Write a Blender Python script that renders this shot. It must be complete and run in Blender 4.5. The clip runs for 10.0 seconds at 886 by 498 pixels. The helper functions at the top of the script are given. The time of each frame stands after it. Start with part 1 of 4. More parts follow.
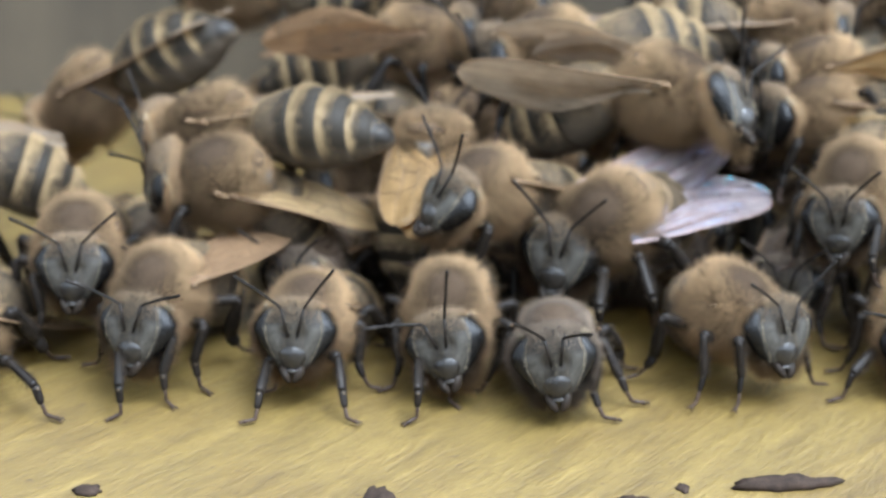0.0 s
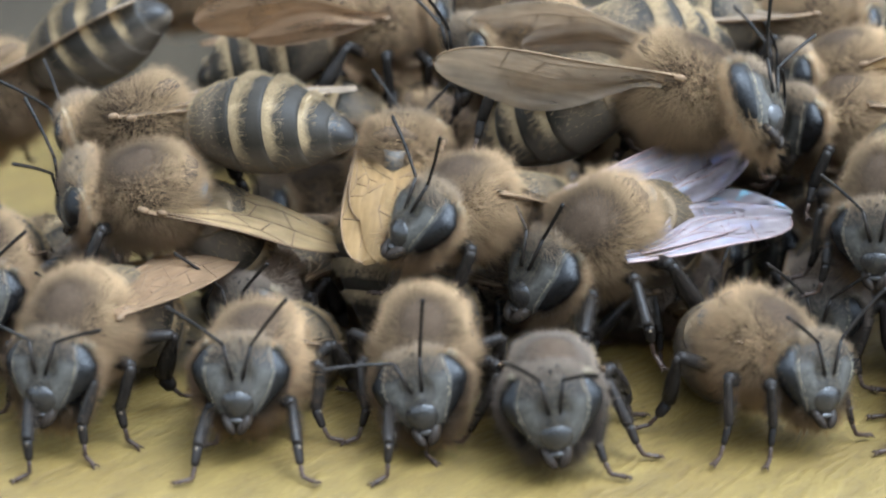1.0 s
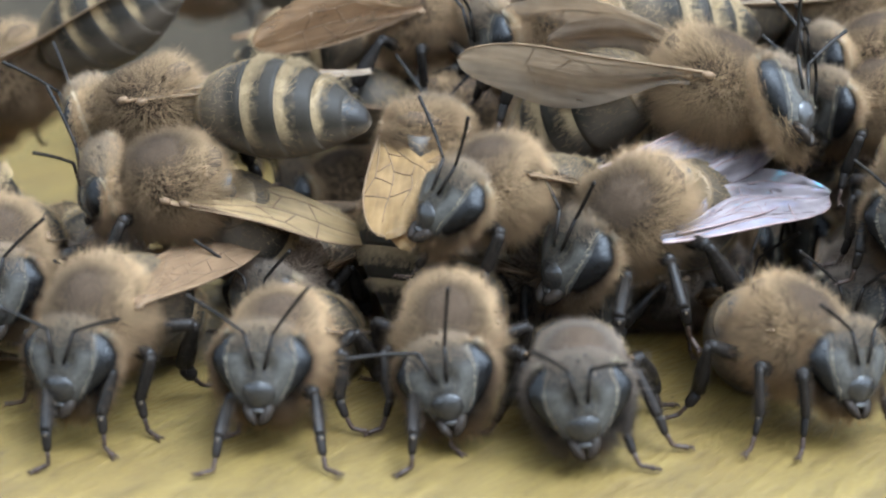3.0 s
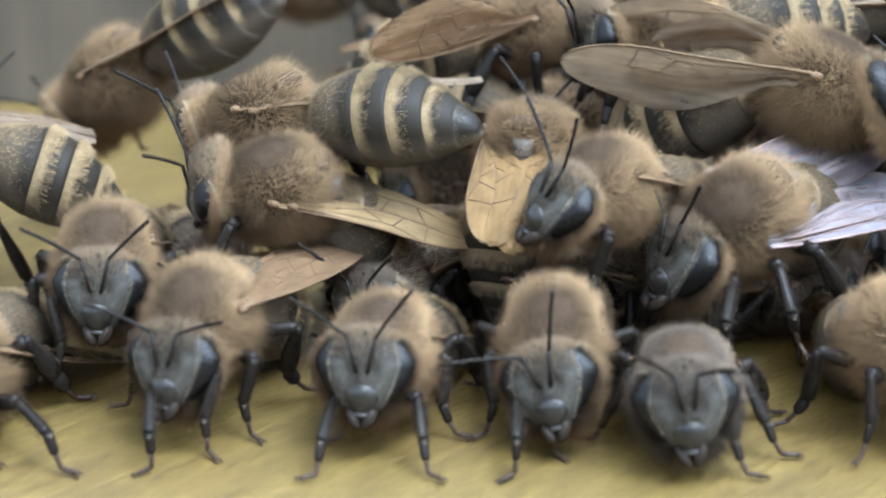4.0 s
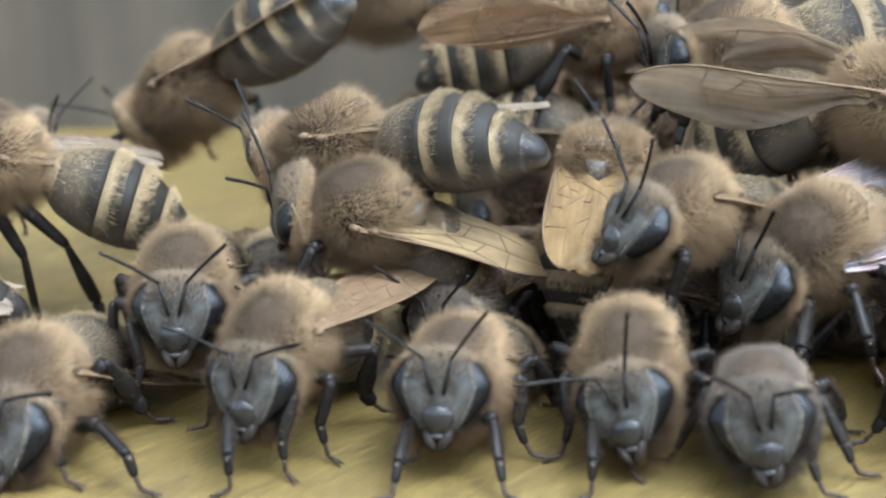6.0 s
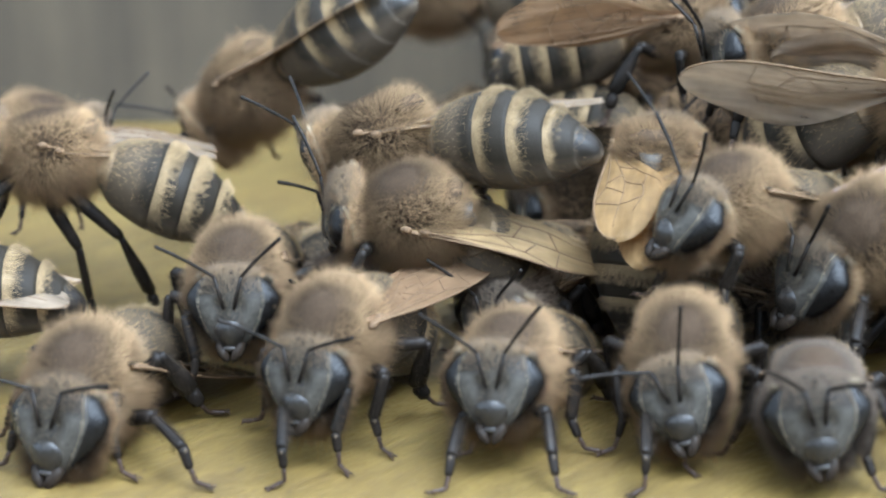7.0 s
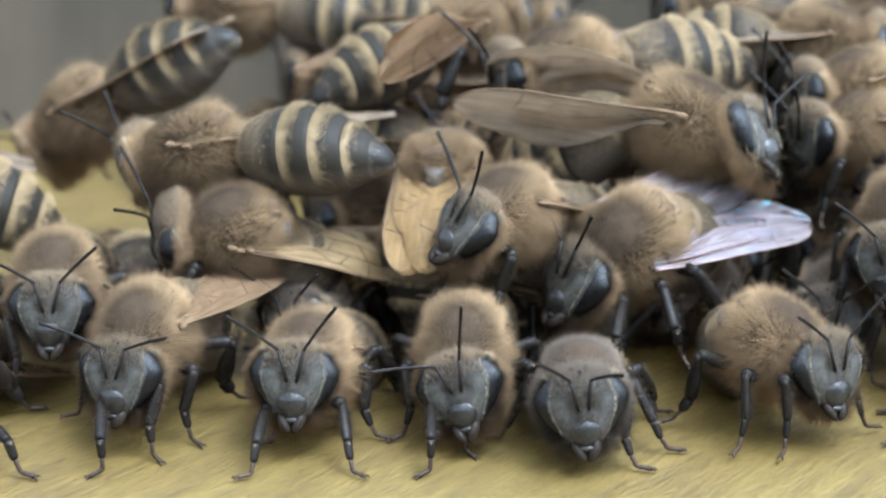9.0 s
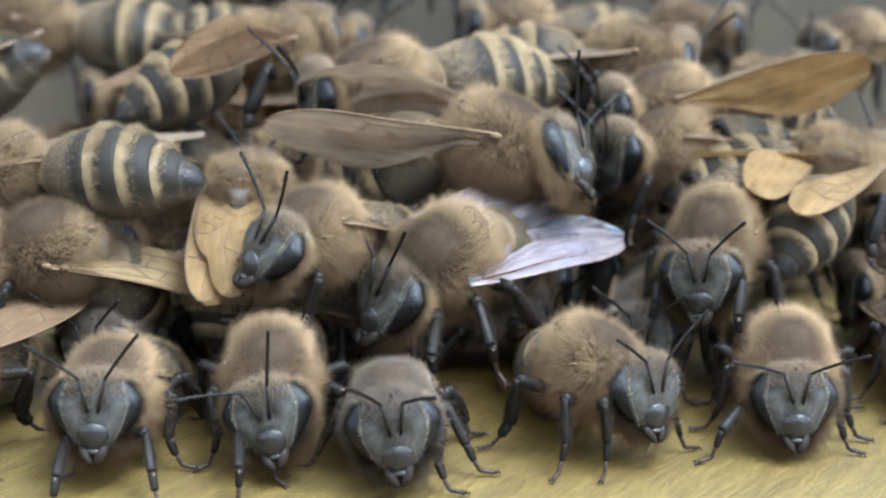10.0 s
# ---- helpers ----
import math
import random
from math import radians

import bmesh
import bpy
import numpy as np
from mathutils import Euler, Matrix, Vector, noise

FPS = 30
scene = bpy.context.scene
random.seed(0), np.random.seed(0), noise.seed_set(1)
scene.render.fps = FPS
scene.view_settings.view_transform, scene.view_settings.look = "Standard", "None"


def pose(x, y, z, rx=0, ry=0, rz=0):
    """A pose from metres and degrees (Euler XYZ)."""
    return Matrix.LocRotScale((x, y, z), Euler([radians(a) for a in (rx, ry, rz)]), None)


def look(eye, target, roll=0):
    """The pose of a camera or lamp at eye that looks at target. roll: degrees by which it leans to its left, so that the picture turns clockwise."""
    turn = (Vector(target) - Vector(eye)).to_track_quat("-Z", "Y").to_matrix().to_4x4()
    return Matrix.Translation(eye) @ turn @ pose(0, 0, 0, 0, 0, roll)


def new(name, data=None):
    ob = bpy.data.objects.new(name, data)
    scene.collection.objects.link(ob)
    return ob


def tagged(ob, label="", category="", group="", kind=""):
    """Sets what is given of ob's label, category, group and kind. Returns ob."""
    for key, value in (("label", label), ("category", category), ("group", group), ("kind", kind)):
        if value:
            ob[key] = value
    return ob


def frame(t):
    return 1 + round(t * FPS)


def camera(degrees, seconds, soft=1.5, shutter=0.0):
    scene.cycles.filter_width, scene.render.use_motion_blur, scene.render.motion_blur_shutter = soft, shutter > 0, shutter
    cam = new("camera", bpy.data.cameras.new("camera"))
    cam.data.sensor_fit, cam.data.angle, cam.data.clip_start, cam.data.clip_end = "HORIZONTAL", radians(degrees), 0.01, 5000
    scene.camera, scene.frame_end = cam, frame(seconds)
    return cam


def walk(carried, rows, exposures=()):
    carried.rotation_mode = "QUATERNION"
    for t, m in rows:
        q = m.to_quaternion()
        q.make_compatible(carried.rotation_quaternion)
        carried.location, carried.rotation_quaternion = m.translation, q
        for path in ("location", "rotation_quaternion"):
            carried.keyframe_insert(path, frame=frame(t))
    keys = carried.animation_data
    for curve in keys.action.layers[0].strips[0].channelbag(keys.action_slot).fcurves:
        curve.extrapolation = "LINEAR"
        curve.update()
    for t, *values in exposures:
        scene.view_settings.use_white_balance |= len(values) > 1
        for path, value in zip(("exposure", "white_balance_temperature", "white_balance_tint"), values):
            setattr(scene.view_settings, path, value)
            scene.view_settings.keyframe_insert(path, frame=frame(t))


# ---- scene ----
cam = camera(26, 10.0, soft=2.2)
cam.data.dof.use_dof = True
cam.data.dof.focus_distance, cam.data.dof.aperture_fstop = 0.085, 60
walk(cam, [
    (0.0, look((0.00400, -0.08756, 0.03751), (0.00714, 0.00120, 0.00768), 1.00)),
    (0.5, look((0.00400, -0.08173, 0.03527), (0.00837, 0.00114, 0.00770), 0.96)),
    (1.0, look((0.00400, -0.07323, 0.03201), (0.00817, 0.00144, 0.00866), 1.19)),
    (1.5, look((0.00400, -0.07327, 0.03203), (0.00664, 0.00178, 0.00951), 1.08)),
    (2.0, look((0.00400, -0.07286, 0.03187), (0.00803, 0.00167, 0.00937), 1.29)),
    (2.2, look((0.00400, -0.07307, 0.03195), (0.00781, 0.00138, 0.00841), 1.00)),
    (3.3, look((0.00400, -0.07140, 0.03131), (0.00660, 0.00142, 0.00809), 0.91)),
    (3.5, look((0.00400, -0.07134, 0.03129), (0.00562, 0.00149, 0.00821), 0.59)),
    (4.0, look((0.00400, -0.07117, 0.03122), (0.00302, 0.00151, 0.00822), 0.07)),
    (4.5, look((0.00400, -0.07109, 0.03119), (0.00338, 0.00151, 0.00822), 0.09)),
    (5.0, look((0.00400, -0.07074, 0.03106), (0.00359, 0.00196, 0.00970), -0.02)),
    (5.5, look((0.00400, -0.07138, 0.03130), (0.00216, 0.00226, 0.01081), -0.36)),
    (6.0, look((0.00400, -0.07146, 0.03133), (0.00004, 0.00167, 0.00907), -0.98)),
    (7.3, look((0.00400, -0.07172, 0.03143), (-0.00220, 0.00146, 0.00889), -1.46)),
    (7.5, look((0.00400, -0.07176, 0.03145), (-0.00203, 0.00153, 0.00909), -1.47)),
    (8.0, look((0.00400, -0.07134, 0.03128), (0.00045, 0.00175, 0.00928), -0.97)),
    (8.5, look((0.00400, -0.07114, 0.03121), (0.00188, 0.00174, 0.00907), -0.63)),
    (9.0, look((0.00400, -0.07942, 0.03439), (0.00656, 0.00176, 0.00908), 0.16)),
    (9.5, look((0.00400, -0.07999, 0.03461), (0.00993, 0.00169, 0.00941), 0.54)),
    (10.0, look((0.00400, -0.07763, 0.03370), (0.01494, 0.00134, 0.01006), 1.11)),
], exposures=[(0, 0.66, 5350, 6), (0.8, 0.72, 5080, 4), (10, 0.72, 5080, 4)])
MM = 0.001


# ---- world, sun ----
world = bpy.data.worlds.new("overcast_sky")
scene.world = world
world.use_nodes = True
wn = world.node_tree.nodes
sky = wn.new("ShaderNodeTexSky")
sky.sky_type = "NISHITA"
sky.sun_disc = False
sky.sun_elevation, sky.sun_rotation = radians(66), radians(125)
sky.air_density, sky.dust_density, sky.ozone_density = 0.6, 4.0, 0.5
wn["Background"].inputs["Strength"].default_value = 0.70
grey = wn.new("ShaderNodeHueSaturation")
grey.inputs["Saturation"].default_value = 0.06
world.node_tree.links.new(sky.outputs[0], grey.inputs["Color"])
world.node_tree.links.new(grey.outputs[0], wn["Background"].inputs["Color"])

sun_data = bpy.data.lights.new("sun", "SUN")
sun_data.energy, sun_data.angle, sun_data.color = 0.60, radians(26), (1.0, 0.97, 0.93)
sun = new("sun", sun_data)
sun.matrix_world = look((0.08, -0.10, 0.2), (0, 0.005, 0))


# ---- materials ----
def material(name):
    m = bpy.data.materials.new(name)
    m.use_nodes = True
    return m, m.node_tree.nodes, m.node_tree.links, m.node_tree.nodes["Principled BSDF"]


def ramp(nodes, stops):
    r = nodes.new("ShaderNodeValToRGB")
    while len(r.color_ramp.elements) < len(stops):
        r.color_ramp.elements.new(0.5)
    for e, (p, c) in zip(r.color_ramp.elements, stops):
        e.position, e.color = p, (*c, 1)
    return r


def noise_node(nodes, links, scale, detail=4, vector=None, rough=0.55):
    n = nodes.new("ShaderNodeTexNoise")
    n.inputs["Scale"].default_value, n.inputs["Detail"].default_value = scale, detail
    n.inputs["Roughness"].default_value = rough
    if vector is None:
        vector = nodes.new("ShaderNodeTexCoord").outputs["Object"]
    links.new(vector, n.inputs["Vector"])
    return n


def bump(nodes, links, b, height, strength, distance):
    n = nodes.new("ShaderNodeBump")
    n.inputs["Strength"].default_value, n.inputs["Distance"].default_value = strength, distance
    links.new(height, n.inputs["Height"])
    links.new(n.outputs[0], b.inputs["Normal"])


def chitin(name, dark, light, rough, scale=2600, spec=0.5, coat=0.0):
    """Horny shell: mottled at two scales, finely pitted."""
    m, n, l, b = material(name)
    big, fine = noise_node(n, l, scale * 0.35, 3), noise_node(n, l, scale * 4, 5)
    mix = n.new("ShaderNodeMath")
    mix.operation = "MULTIPLY_ADD"
    l.new(fine.outputs[0], mix.inputs[0])
    mix.inputs[1].default_value = 0.5
    half = n.new("ShaderNodeMath")
    half.operation = "MULTIPLY"
    half.inputs[1].default_value = 0.5
    l.new(big.outputs[0], half.inputs[0])
    l.new(half.outputs[0], mix.inputs[2])
    r = ramp(n, [(0.36, dark), (0.64, light)])
    l.new(mix.outputs[0], r.inputs[0])
    l.new(r.outputs[0], b.inputs["Base Color"])
    b.inputs["Roughness"].default_value = rough
    b.inputs["Specular IOR Level"].default_value = spec
    if coat:
        b.inputs["Coat Weight"].default_value, b.inputs["Coat Roughness"].default_value = coat, 0.09
        b.inputs["Coat IOR"].default_value = 1.5
    bump(n, l, b, fine.outputs[0], 0.35 if not coat else 0.1, 0.00006)
    return m


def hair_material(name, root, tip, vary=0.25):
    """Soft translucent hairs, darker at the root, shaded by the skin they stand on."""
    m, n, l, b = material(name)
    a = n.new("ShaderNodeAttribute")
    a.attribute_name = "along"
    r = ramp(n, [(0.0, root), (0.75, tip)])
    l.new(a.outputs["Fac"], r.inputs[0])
    patch = noise_node(n, l, 900, 3)
    hsv = n.new("ShaderNodeHueSaturation")
    info = n.new("ShaderNodeObjectInfo")
    add = n.new("ShaderNodeMath")
    add.operation = "ADD"
    l.new(patch.outputs[0], add.inputs[0])
    l.new(info.outputs["Random"], add.inputs[1])
    rng = n.new("ShaderNodeMapRange")
    rng.inputs["From Min"].default_value, rng.inputs["From Max"].default_value = 0.3, 1.7
    rng.inputs["To Min"].default_value, rng.inputs["To Max"].default_value = 1 - vary, 1 + vary
    l.new(add.outputs[0], rng.inputs["Value"])
    l.new(rng.outputs[0], hsv.inputs["Value"])
    l.new(r.outputs[0], hsv.inputs["Color"])
    l.new(hsv.outputs[0], b.inputs["Base Color"])
    b.inputs["Roughness"].default_value = 0.8
    b.inputs["Specular IOR Level"].default_value = 0.2
    skin = n.new("ShaderNodeAttribute")
    skin.attribute_name = "skin"
    vt = n.new("ShaderNodeVectorTransform")
    vt.vector_type, vt.convert_from, vt.convert_to = "NORMAL", "OBJECT", "WORLD"
    l.new(skin.outputs["Vector"], vt.inputs[0])
    l.new(vt.outputs[0], b.inputs["Normal"])
    tr = n.new("ShaderNodeBsdfTranslucent")
    l.new(hsv.outputs[0], tr.inputs["Color"])
    mix = n.new("ShaderNodeMixShader")
    mix.inputs[0].default_value = 0.3
    l.new(b.outputs[0], mix.inputs[1])
    l.new(tr.outputs[0], mix.inputs[2])
    l.new(mix.outputs[0], n["Material Output"].inputs["Surface"])
    return m


def tergite_material(name, band, dark, edge=0.60, rough=0.36, spec=0.16):
    """Abdomen plate: pale felt band in front, dark shell behind, dark below."""
    m, n, l, b = material(name)
    a = n.new("ShaderNodeAttribute")
    a.attribute_name = "along"
    wob = noise_node(n, l, 1500, 4)
    s = n.new("ShaderNodeMath")
    s.operation = "MULTIPLY_ADD"
    l.new(wob.outputs[0], s.inputs[0])
    s.inputs[1].default_value = 0.34
    l.new(a.outputs["Fac"], s.inputs[2])
    r = ramp(n, [(0.0, band), (edge, band), (edge + 0.17, dark), (1.0, dark)])
    l.new(s.outputs[0], r.inputs[0])
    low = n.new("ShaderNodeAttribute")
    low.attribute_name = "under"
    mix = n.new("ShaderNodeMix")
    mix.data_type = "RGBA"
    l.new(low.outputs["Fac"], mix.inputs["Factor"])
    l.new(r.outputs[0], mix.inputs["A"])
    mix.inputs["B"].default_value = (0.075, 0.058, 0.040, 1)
    fine = noise_node(n, l, 14000, 4)
    mul = n.new("ShaderNodeMix")
    mul.data_type, mul.blend_type = "RGBA", "MULTIPLY"
    mul.inputs["Factor"].default_value = 0.6
    fr = ramp(n, [(0.3, (0.5, 0.5, 0.5)), (0.65, (1, 1, 1))])
    l.new(fine.outputs[0], fr.inputs[0])
    l.new(mix.outputs["Result"], mul.inputs["A"])
    l.new(fr.outputs[0], mul.inputs["B"])
    l.new(mul.outputs["Result"], b.inputs["Base Color"])
    b.inputs["Roughness"].default_value = rough
    b.inputs["Specular IOR Level"].default_value = spec
    bump(n, l, b, fine.outputs[0], 0.4, 0.00005)
    return m


def wing_material(name, tint, body, clear, film=0.0, rough=0.28):
    """Thin horny membrane: part of the light passes, the rest shines and scatters."""
    m, n, l, b = material(name)
    patch, fine = noise_node(n, l, 700, 3), noise_node(n, l, 6000, 4)
    streak = n.new("ShaderNodeMapping")
    streak.inputs["Scale"].default_value = (2600, 260, 900)
    l.new(n.new("ShaderNodeTexCoord").outputs["Object"], streak.inputs["Vector"])
    line = noise_node(n, l, 1.0, 4, streak.outputs[0])
    both = n.new("ShaderNodeMath")
    both.operation = "ADD"
    l.new(patch.outputs[0], both.inputs[0])
    l.new(line.outputs[0], both.inputs[1])
    r = ramp(n, [(0.38, tuple(c * 0.6 for c in body)), (0.62, body)])
    mean = n.new("ShaderNodeMath")
    mean.operation = "MULTIPLY"
    mean.inputs[1].default_value = 0.5
    l.new(both.outputs[0], mean.inputs[0])
    l.new(mean.outputs[0], r.inputs[0])
    l.new(r.outputs[0], b.inputs["Base Color"])
    b.inputs["Roughness"].default_value = rough
    b.inputs["Specular IOR Level"].default_value = 0.9 if film else 0.12
    if film:
        b.inputs["Thin Film Thickness"].default_value = film
        b.inputs["Thin Film IOR"].default_value = 1.5
    if film:
        pleat = n.new("ShaderNodeMapping")
        pleat.inputs["Scale"].default_value = (1600, 420, 420)
        pleat.inputs["Rotation"].default_value = (0, 0, radians(20))
        l.new(n.new("ShaderNodeTexCoord").outputs["Object"], pleat.inputs["Vector"])
        crease = noise_node(n, l, 1.0, 2, pleat.outputs[0])
        bump(n, l, b, crease.outputs[0], 1.0, 0.0007)
    else:
        bump(n, l, b, line.outputs[0], 0.6, 0.00025)
    t = n.new("ShaderNodeBsdfTransparent")
    t.inputs["Color"].default_value = (*tint, 1)
    tr = n.new("ShaderNodeBsdfTranslucent")
    l.new(r.outputs[0], tr.inputs["Color"])
    inner = n.new("ShaderNodeMixShader")
    inner.inputs[0].default_value = 0.4
    l.new(b.outputs[0], inner.inputs[1])
    l.new(tr.outputs[0], inner.inputs[2])
    mix = n.new("ShaderNodeMixShader")
    mix.inputs[0].default_value = clear
    l.new(inner.outputs[0], mix.inputs[1])
    l.new(t.outputs[0], mix.inputs[2])
    l.new(mix.outputs[0], n["Material Output"].inputs["Surface"])
    return m


def board_material():
    """Yellow-painted wood, worn along the grain, which runs aslant."""
    m, n, l, b = material("worn_yellow_paint")
    co = n.new("ShaderNodeTexCoord")
    rot = n.new("ShaderNodeMapping")
    rot.inputs["Rotation"].default_value = (0, 0, radians(-52))
    l.new(co.outputs["Object"], rot.inputs["Vector"])
    grain_map = n.new("ShaderNodeMapping")
    grain_map.inputs["Scale"].default_value = (170, 900, 900)
    l.new(rot.outputs[0], grain_map.inputs["Vector"])
    grain = noise_node(n, l, 1.0, 5, grain_map.outputs[0], 0.6)
    fine_map = n.new("ShaderNodeMapping")
    fine_map.inputs["Scale"].default_value = (1100, 3600, 3000)
    l.new(rot.outputs[0], fine_map.inputs["Vector"])
    fine = noise_node(n, l, 1.0, 4, fine_map.outputs[0], 0.6)
    stain = noise_node(n, l, 130, 4)
    r = ramp(n, [(0.25, (0.064, 0.040, 0.007)), (0.42, (0.099, 0.066, 0.0125)), (0.6, (0.126, 0.085, 0.0172)), (0.78, (0.185, 0.132, 0.034))])
    l.new(grain.outputs[0], r.inputs[0])
    fr = ramp(n, [(0.3, (0.62, 0.58, 0.5)), (0.55, (1, 1, 1))])
    l.new(fine.outputs[0], fr.inputs[0])
    mul = n.new("ShaderNodeMix")
    mul.data_type, mul.blend_type = "RGBA", "MULTIPLY"
    mul.inputs["Factor"].default_value = 0.75
    l.new(r.outputs[0], mul.inputs["A"])
    l.new(fr.outputs[0], mul.inputs["B"])
    sr = ramp(n, [(0.35, (0.8, 0.74, 0.62)), (0.6, (1, 1, 1))])
    l.new(stain.outputs[0], sr.inputs[0])
    mul2 = n.new("ShaderNodeMix")
    mul2.data_type, mul2.blend_type = "RGBA", "MULTIPLY"
    mul2.inputs["Factor"].default_value = 0.7
    l.new(mul.outputs["Result"], mul2.inputs["A"])
    l.new(sr.outputs[0], mul2.inputs["B"])
    speck = noise_node(n, l, 1500, 3)
    pr = ramp(n, [(0.27, (0.25, 0.16, 0.10)), (0.34, (1, 1, 1))])
    l.new(speck.outputs[0], pr.inputs[0])
    mul3 = n.new("ShaderNodeMix")
    mul3.data_type, mul3.blend_type = "RGBA", "MULTIPLY"
    mul3.inputs["Factor"].default_value = 0.9
    l.new(mul2.outputs["Result"], mul3.inputs["A"])
    l.new(pr.outputs[0], mul3.inputs["B"])
    l.new(mul3.outputs["Result"], b.inputs["Base Color"])
    b.inputs["Roughness"].default_value = 0.55
    add = n.new("ShaderNodeMath")
    add.operation = "ADD"
    l.new(grain.outputs[0], add.inputs[0])
    l.new(fine.outputs[0], add.inputs[1])
    bump(n, l, b, add.outputs[0], 0.4, 0.0004)
    return m


def wood_material(name, dark, light):
    m, n, l, b = material(name)
    co = n.new("ShaderNodeTexCoord")
    mp = n.new("ShaderNodeMapping")
    mp.inputs["Scale"].default_value = (300, 25, 25)
    l.new(co.outputs["Object"], mp.inputs["Vector"])
    grain, big = noise_node(n, l, 1.0, 5, mp.outputs[0]), noise_node(n, l, 60, 3)
    mix = n.new("ShaderNodeMath")
    mix.operation = "MULTIPLY_ADD"
    l.new(grain.outputs[0], mix.inputs[0])
    mix.inputs[1].default_value = 0.5
    half = n.new("ShaderNodeMath")
    half.operation = "MULTIPLY"
    half.inputs[1].default_value = 0.5
    l.new(big.outputs[0], half.inputs[0])
    l.new(half.outputs[0], mix.inputs[2])
    r = ramp(n, [(0.35, dark), (0.65, light)])
    l.new(mix.outputs[0], r.inputs[0])
    l.new(r.outputs[0], b.inputs["Base Color"])
    b.inputs["Roughness"].default_value = 0.8
    bump(n, l, b, grain.outputs[0], 0.5, 0.0004)
    return m


def face_material(name, dark, light, bare_dark, bare_light):
    """Face shell: dark and fuzzy in the middle, smooth grey cheeks beside the eyes."""
    m = chitin(name, dark, light, 0.32, spec=0.13)
    n, l = m.node_tree.nodes, m.node_tree.links
    b = n["Principled BSDF"]
    a = n.new("ShaderNodeAttribute")
    a.attribute_name = "cheek"
    spots = noise_node(n, l, 5200, 4)
    r = ramp(n, [(0.35, bare_dark), (0.65, bare_light)])
    l.new(spots.outputs[0], r.inputs[0])
    mix = n.new("ShaderNodeMix")
    mix.data_type = "RGBA"
    l.new(a.outputs["Fac"], mix.inputs["Factor"])
    l.new(b.inputs["Base Color"].links[0].from_socket, mix.inputs["A"])
    l.new(r.outputs[0], mix.inputs["B"])
    l.new(mix.outputs["Result"], b.inputs["Base Color"])
    return m


M_FACE = face_material("grey_brown_face", (0.012, 0.010, 0.008), (0.045, 0.038, 0.028), (0.030, 0.027, 0.022), (0.062, 0.056, 0.046))
M_EYE = chitin("dark_compound_eye", (0.004, 0.0038, 0.0036), (0.009, 0.008, 0.0075), 0.07, 9000, 0.20)
M_SHELL = chitin("black_brown_shell", (0.045, 0.040, 0.034), (0.10, 0.086, 0.07), 0.4, spec=0.12)
M_LEG = chitin("dark_leg_shell", (0.007, 0.006, 0.005), (0.018, 0.014, 0.011), 0.22, spec=0.09)
M_FOOT = chitin("brown_foot_shell", (0.016, 0.010, 0.007), (0.045, 0.027, 0.017), 0.45, spec=0.2)
M_CLYPEUS = chitin("glossy_clypeus", (0.010, 0.009, 0.008), (0.026, 0.022, 0.018), 0.10, 2600, 0.4)
M_MANDIBLE = chitin("brown_mandible", (0.008, 0.006, 0.005), (0.022, 0.016, 0.011), 0.22, spec=0.08)
M_SKIN = chitin("dark_thorax_skin", (0.036, 0.024, 0.015), (0.07, 0.048, 0.03), 0.95, spec=0.05)
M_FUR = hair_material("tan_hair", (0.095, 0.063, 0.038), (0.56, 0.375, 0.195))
# coat of the worn bee; also paints shade onto bees low behind others
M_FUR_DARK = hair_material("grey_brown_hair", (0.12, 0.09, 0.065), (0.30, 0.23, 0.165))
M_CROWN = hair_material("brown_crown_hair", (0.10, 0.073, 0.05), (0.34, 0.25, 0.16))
M_SPUR = chitin("pale_brown_spur", (0.06, 0.045, 0.028), (0.13, 0.10, 0.065), 0.5, spec=0.1)
M_LEGHAIR = hair_material("brown_leg_hair", (0.02, 0.015, 0.011), (0.10, 0.075, 0.05))
M_FUZZ = hair_material("pale_short_hair", (0.17, 0.12, 0.065), (0.40, 0.29, 0.155))
M_RIM = hair_material("pale_rim_hair", (0.35, 0.29, 0.20), (0.66, 0.54, 0.36))
M_FACEFUZZ = hair_material("grey_face_hair", (0.07, 0.057, 0.04), (0.21, 0.172, 0.12))
M_TERGITE = tergite_material("banded_plate", (0.25, 0.18, 0.095), (0.020, 0.016, 0.011), 0.55, 0.45, 0.10)
M_TERGITE_FIRST = tergite_material("tan_plate", (0.30, 0.21, 0.12), (0.20, 0.14, 0.08))
M_TERGITE_BROWN = tergite_material("brown_plate", (0.062, 0.046, 0.029), (0.020, 0.016, 0.011), 0.82, 0.5, 0.08)
M_TERGITE_TIP = tergite_material("glossy_end_plate", (0.045, 0.037, 0.027), (0.016, 0.013, 0.010), 0.40, 0.28, 0.15)
M_WING = wing_material("smoky_wing", (0.80, 0.72, 0.60), (0.40, 0.32, 0.235), 0.46)
M_WING_DIM = wing_material("dull_clear_wing", (0.70, 0.62, 0.50), (0.16, 0.125, 0.085), 0.66, 0.0, 0.35)
M_WING_STRAW = wing_material("straw_wing", (0.80, 0.66, 0.44), (0.44, 0.32, 0.165), 0.36)
M_WING_RUST = wing_material("rusty_wing", (0.76, 0.62, 0.46), (0.30, 0.20, 0.115), 0.42)
M_WING_AMBER = wing_material("amber_wing", (0.78, 0.58, 0.36), (0.34, 0.225, 0.10), 0.30)
M_WING_CLEAR = wing_material("iridescent_wing", (0.86, 0.80, 0.78), (0.42, 0.36, 0.35), 0.40, 330, 0.09)
M_VEIN = chitin("brown_vein", (0.06, 0.038, 0.02), (0.15, 0.095, 0.05), 0.6, spec=0.15)
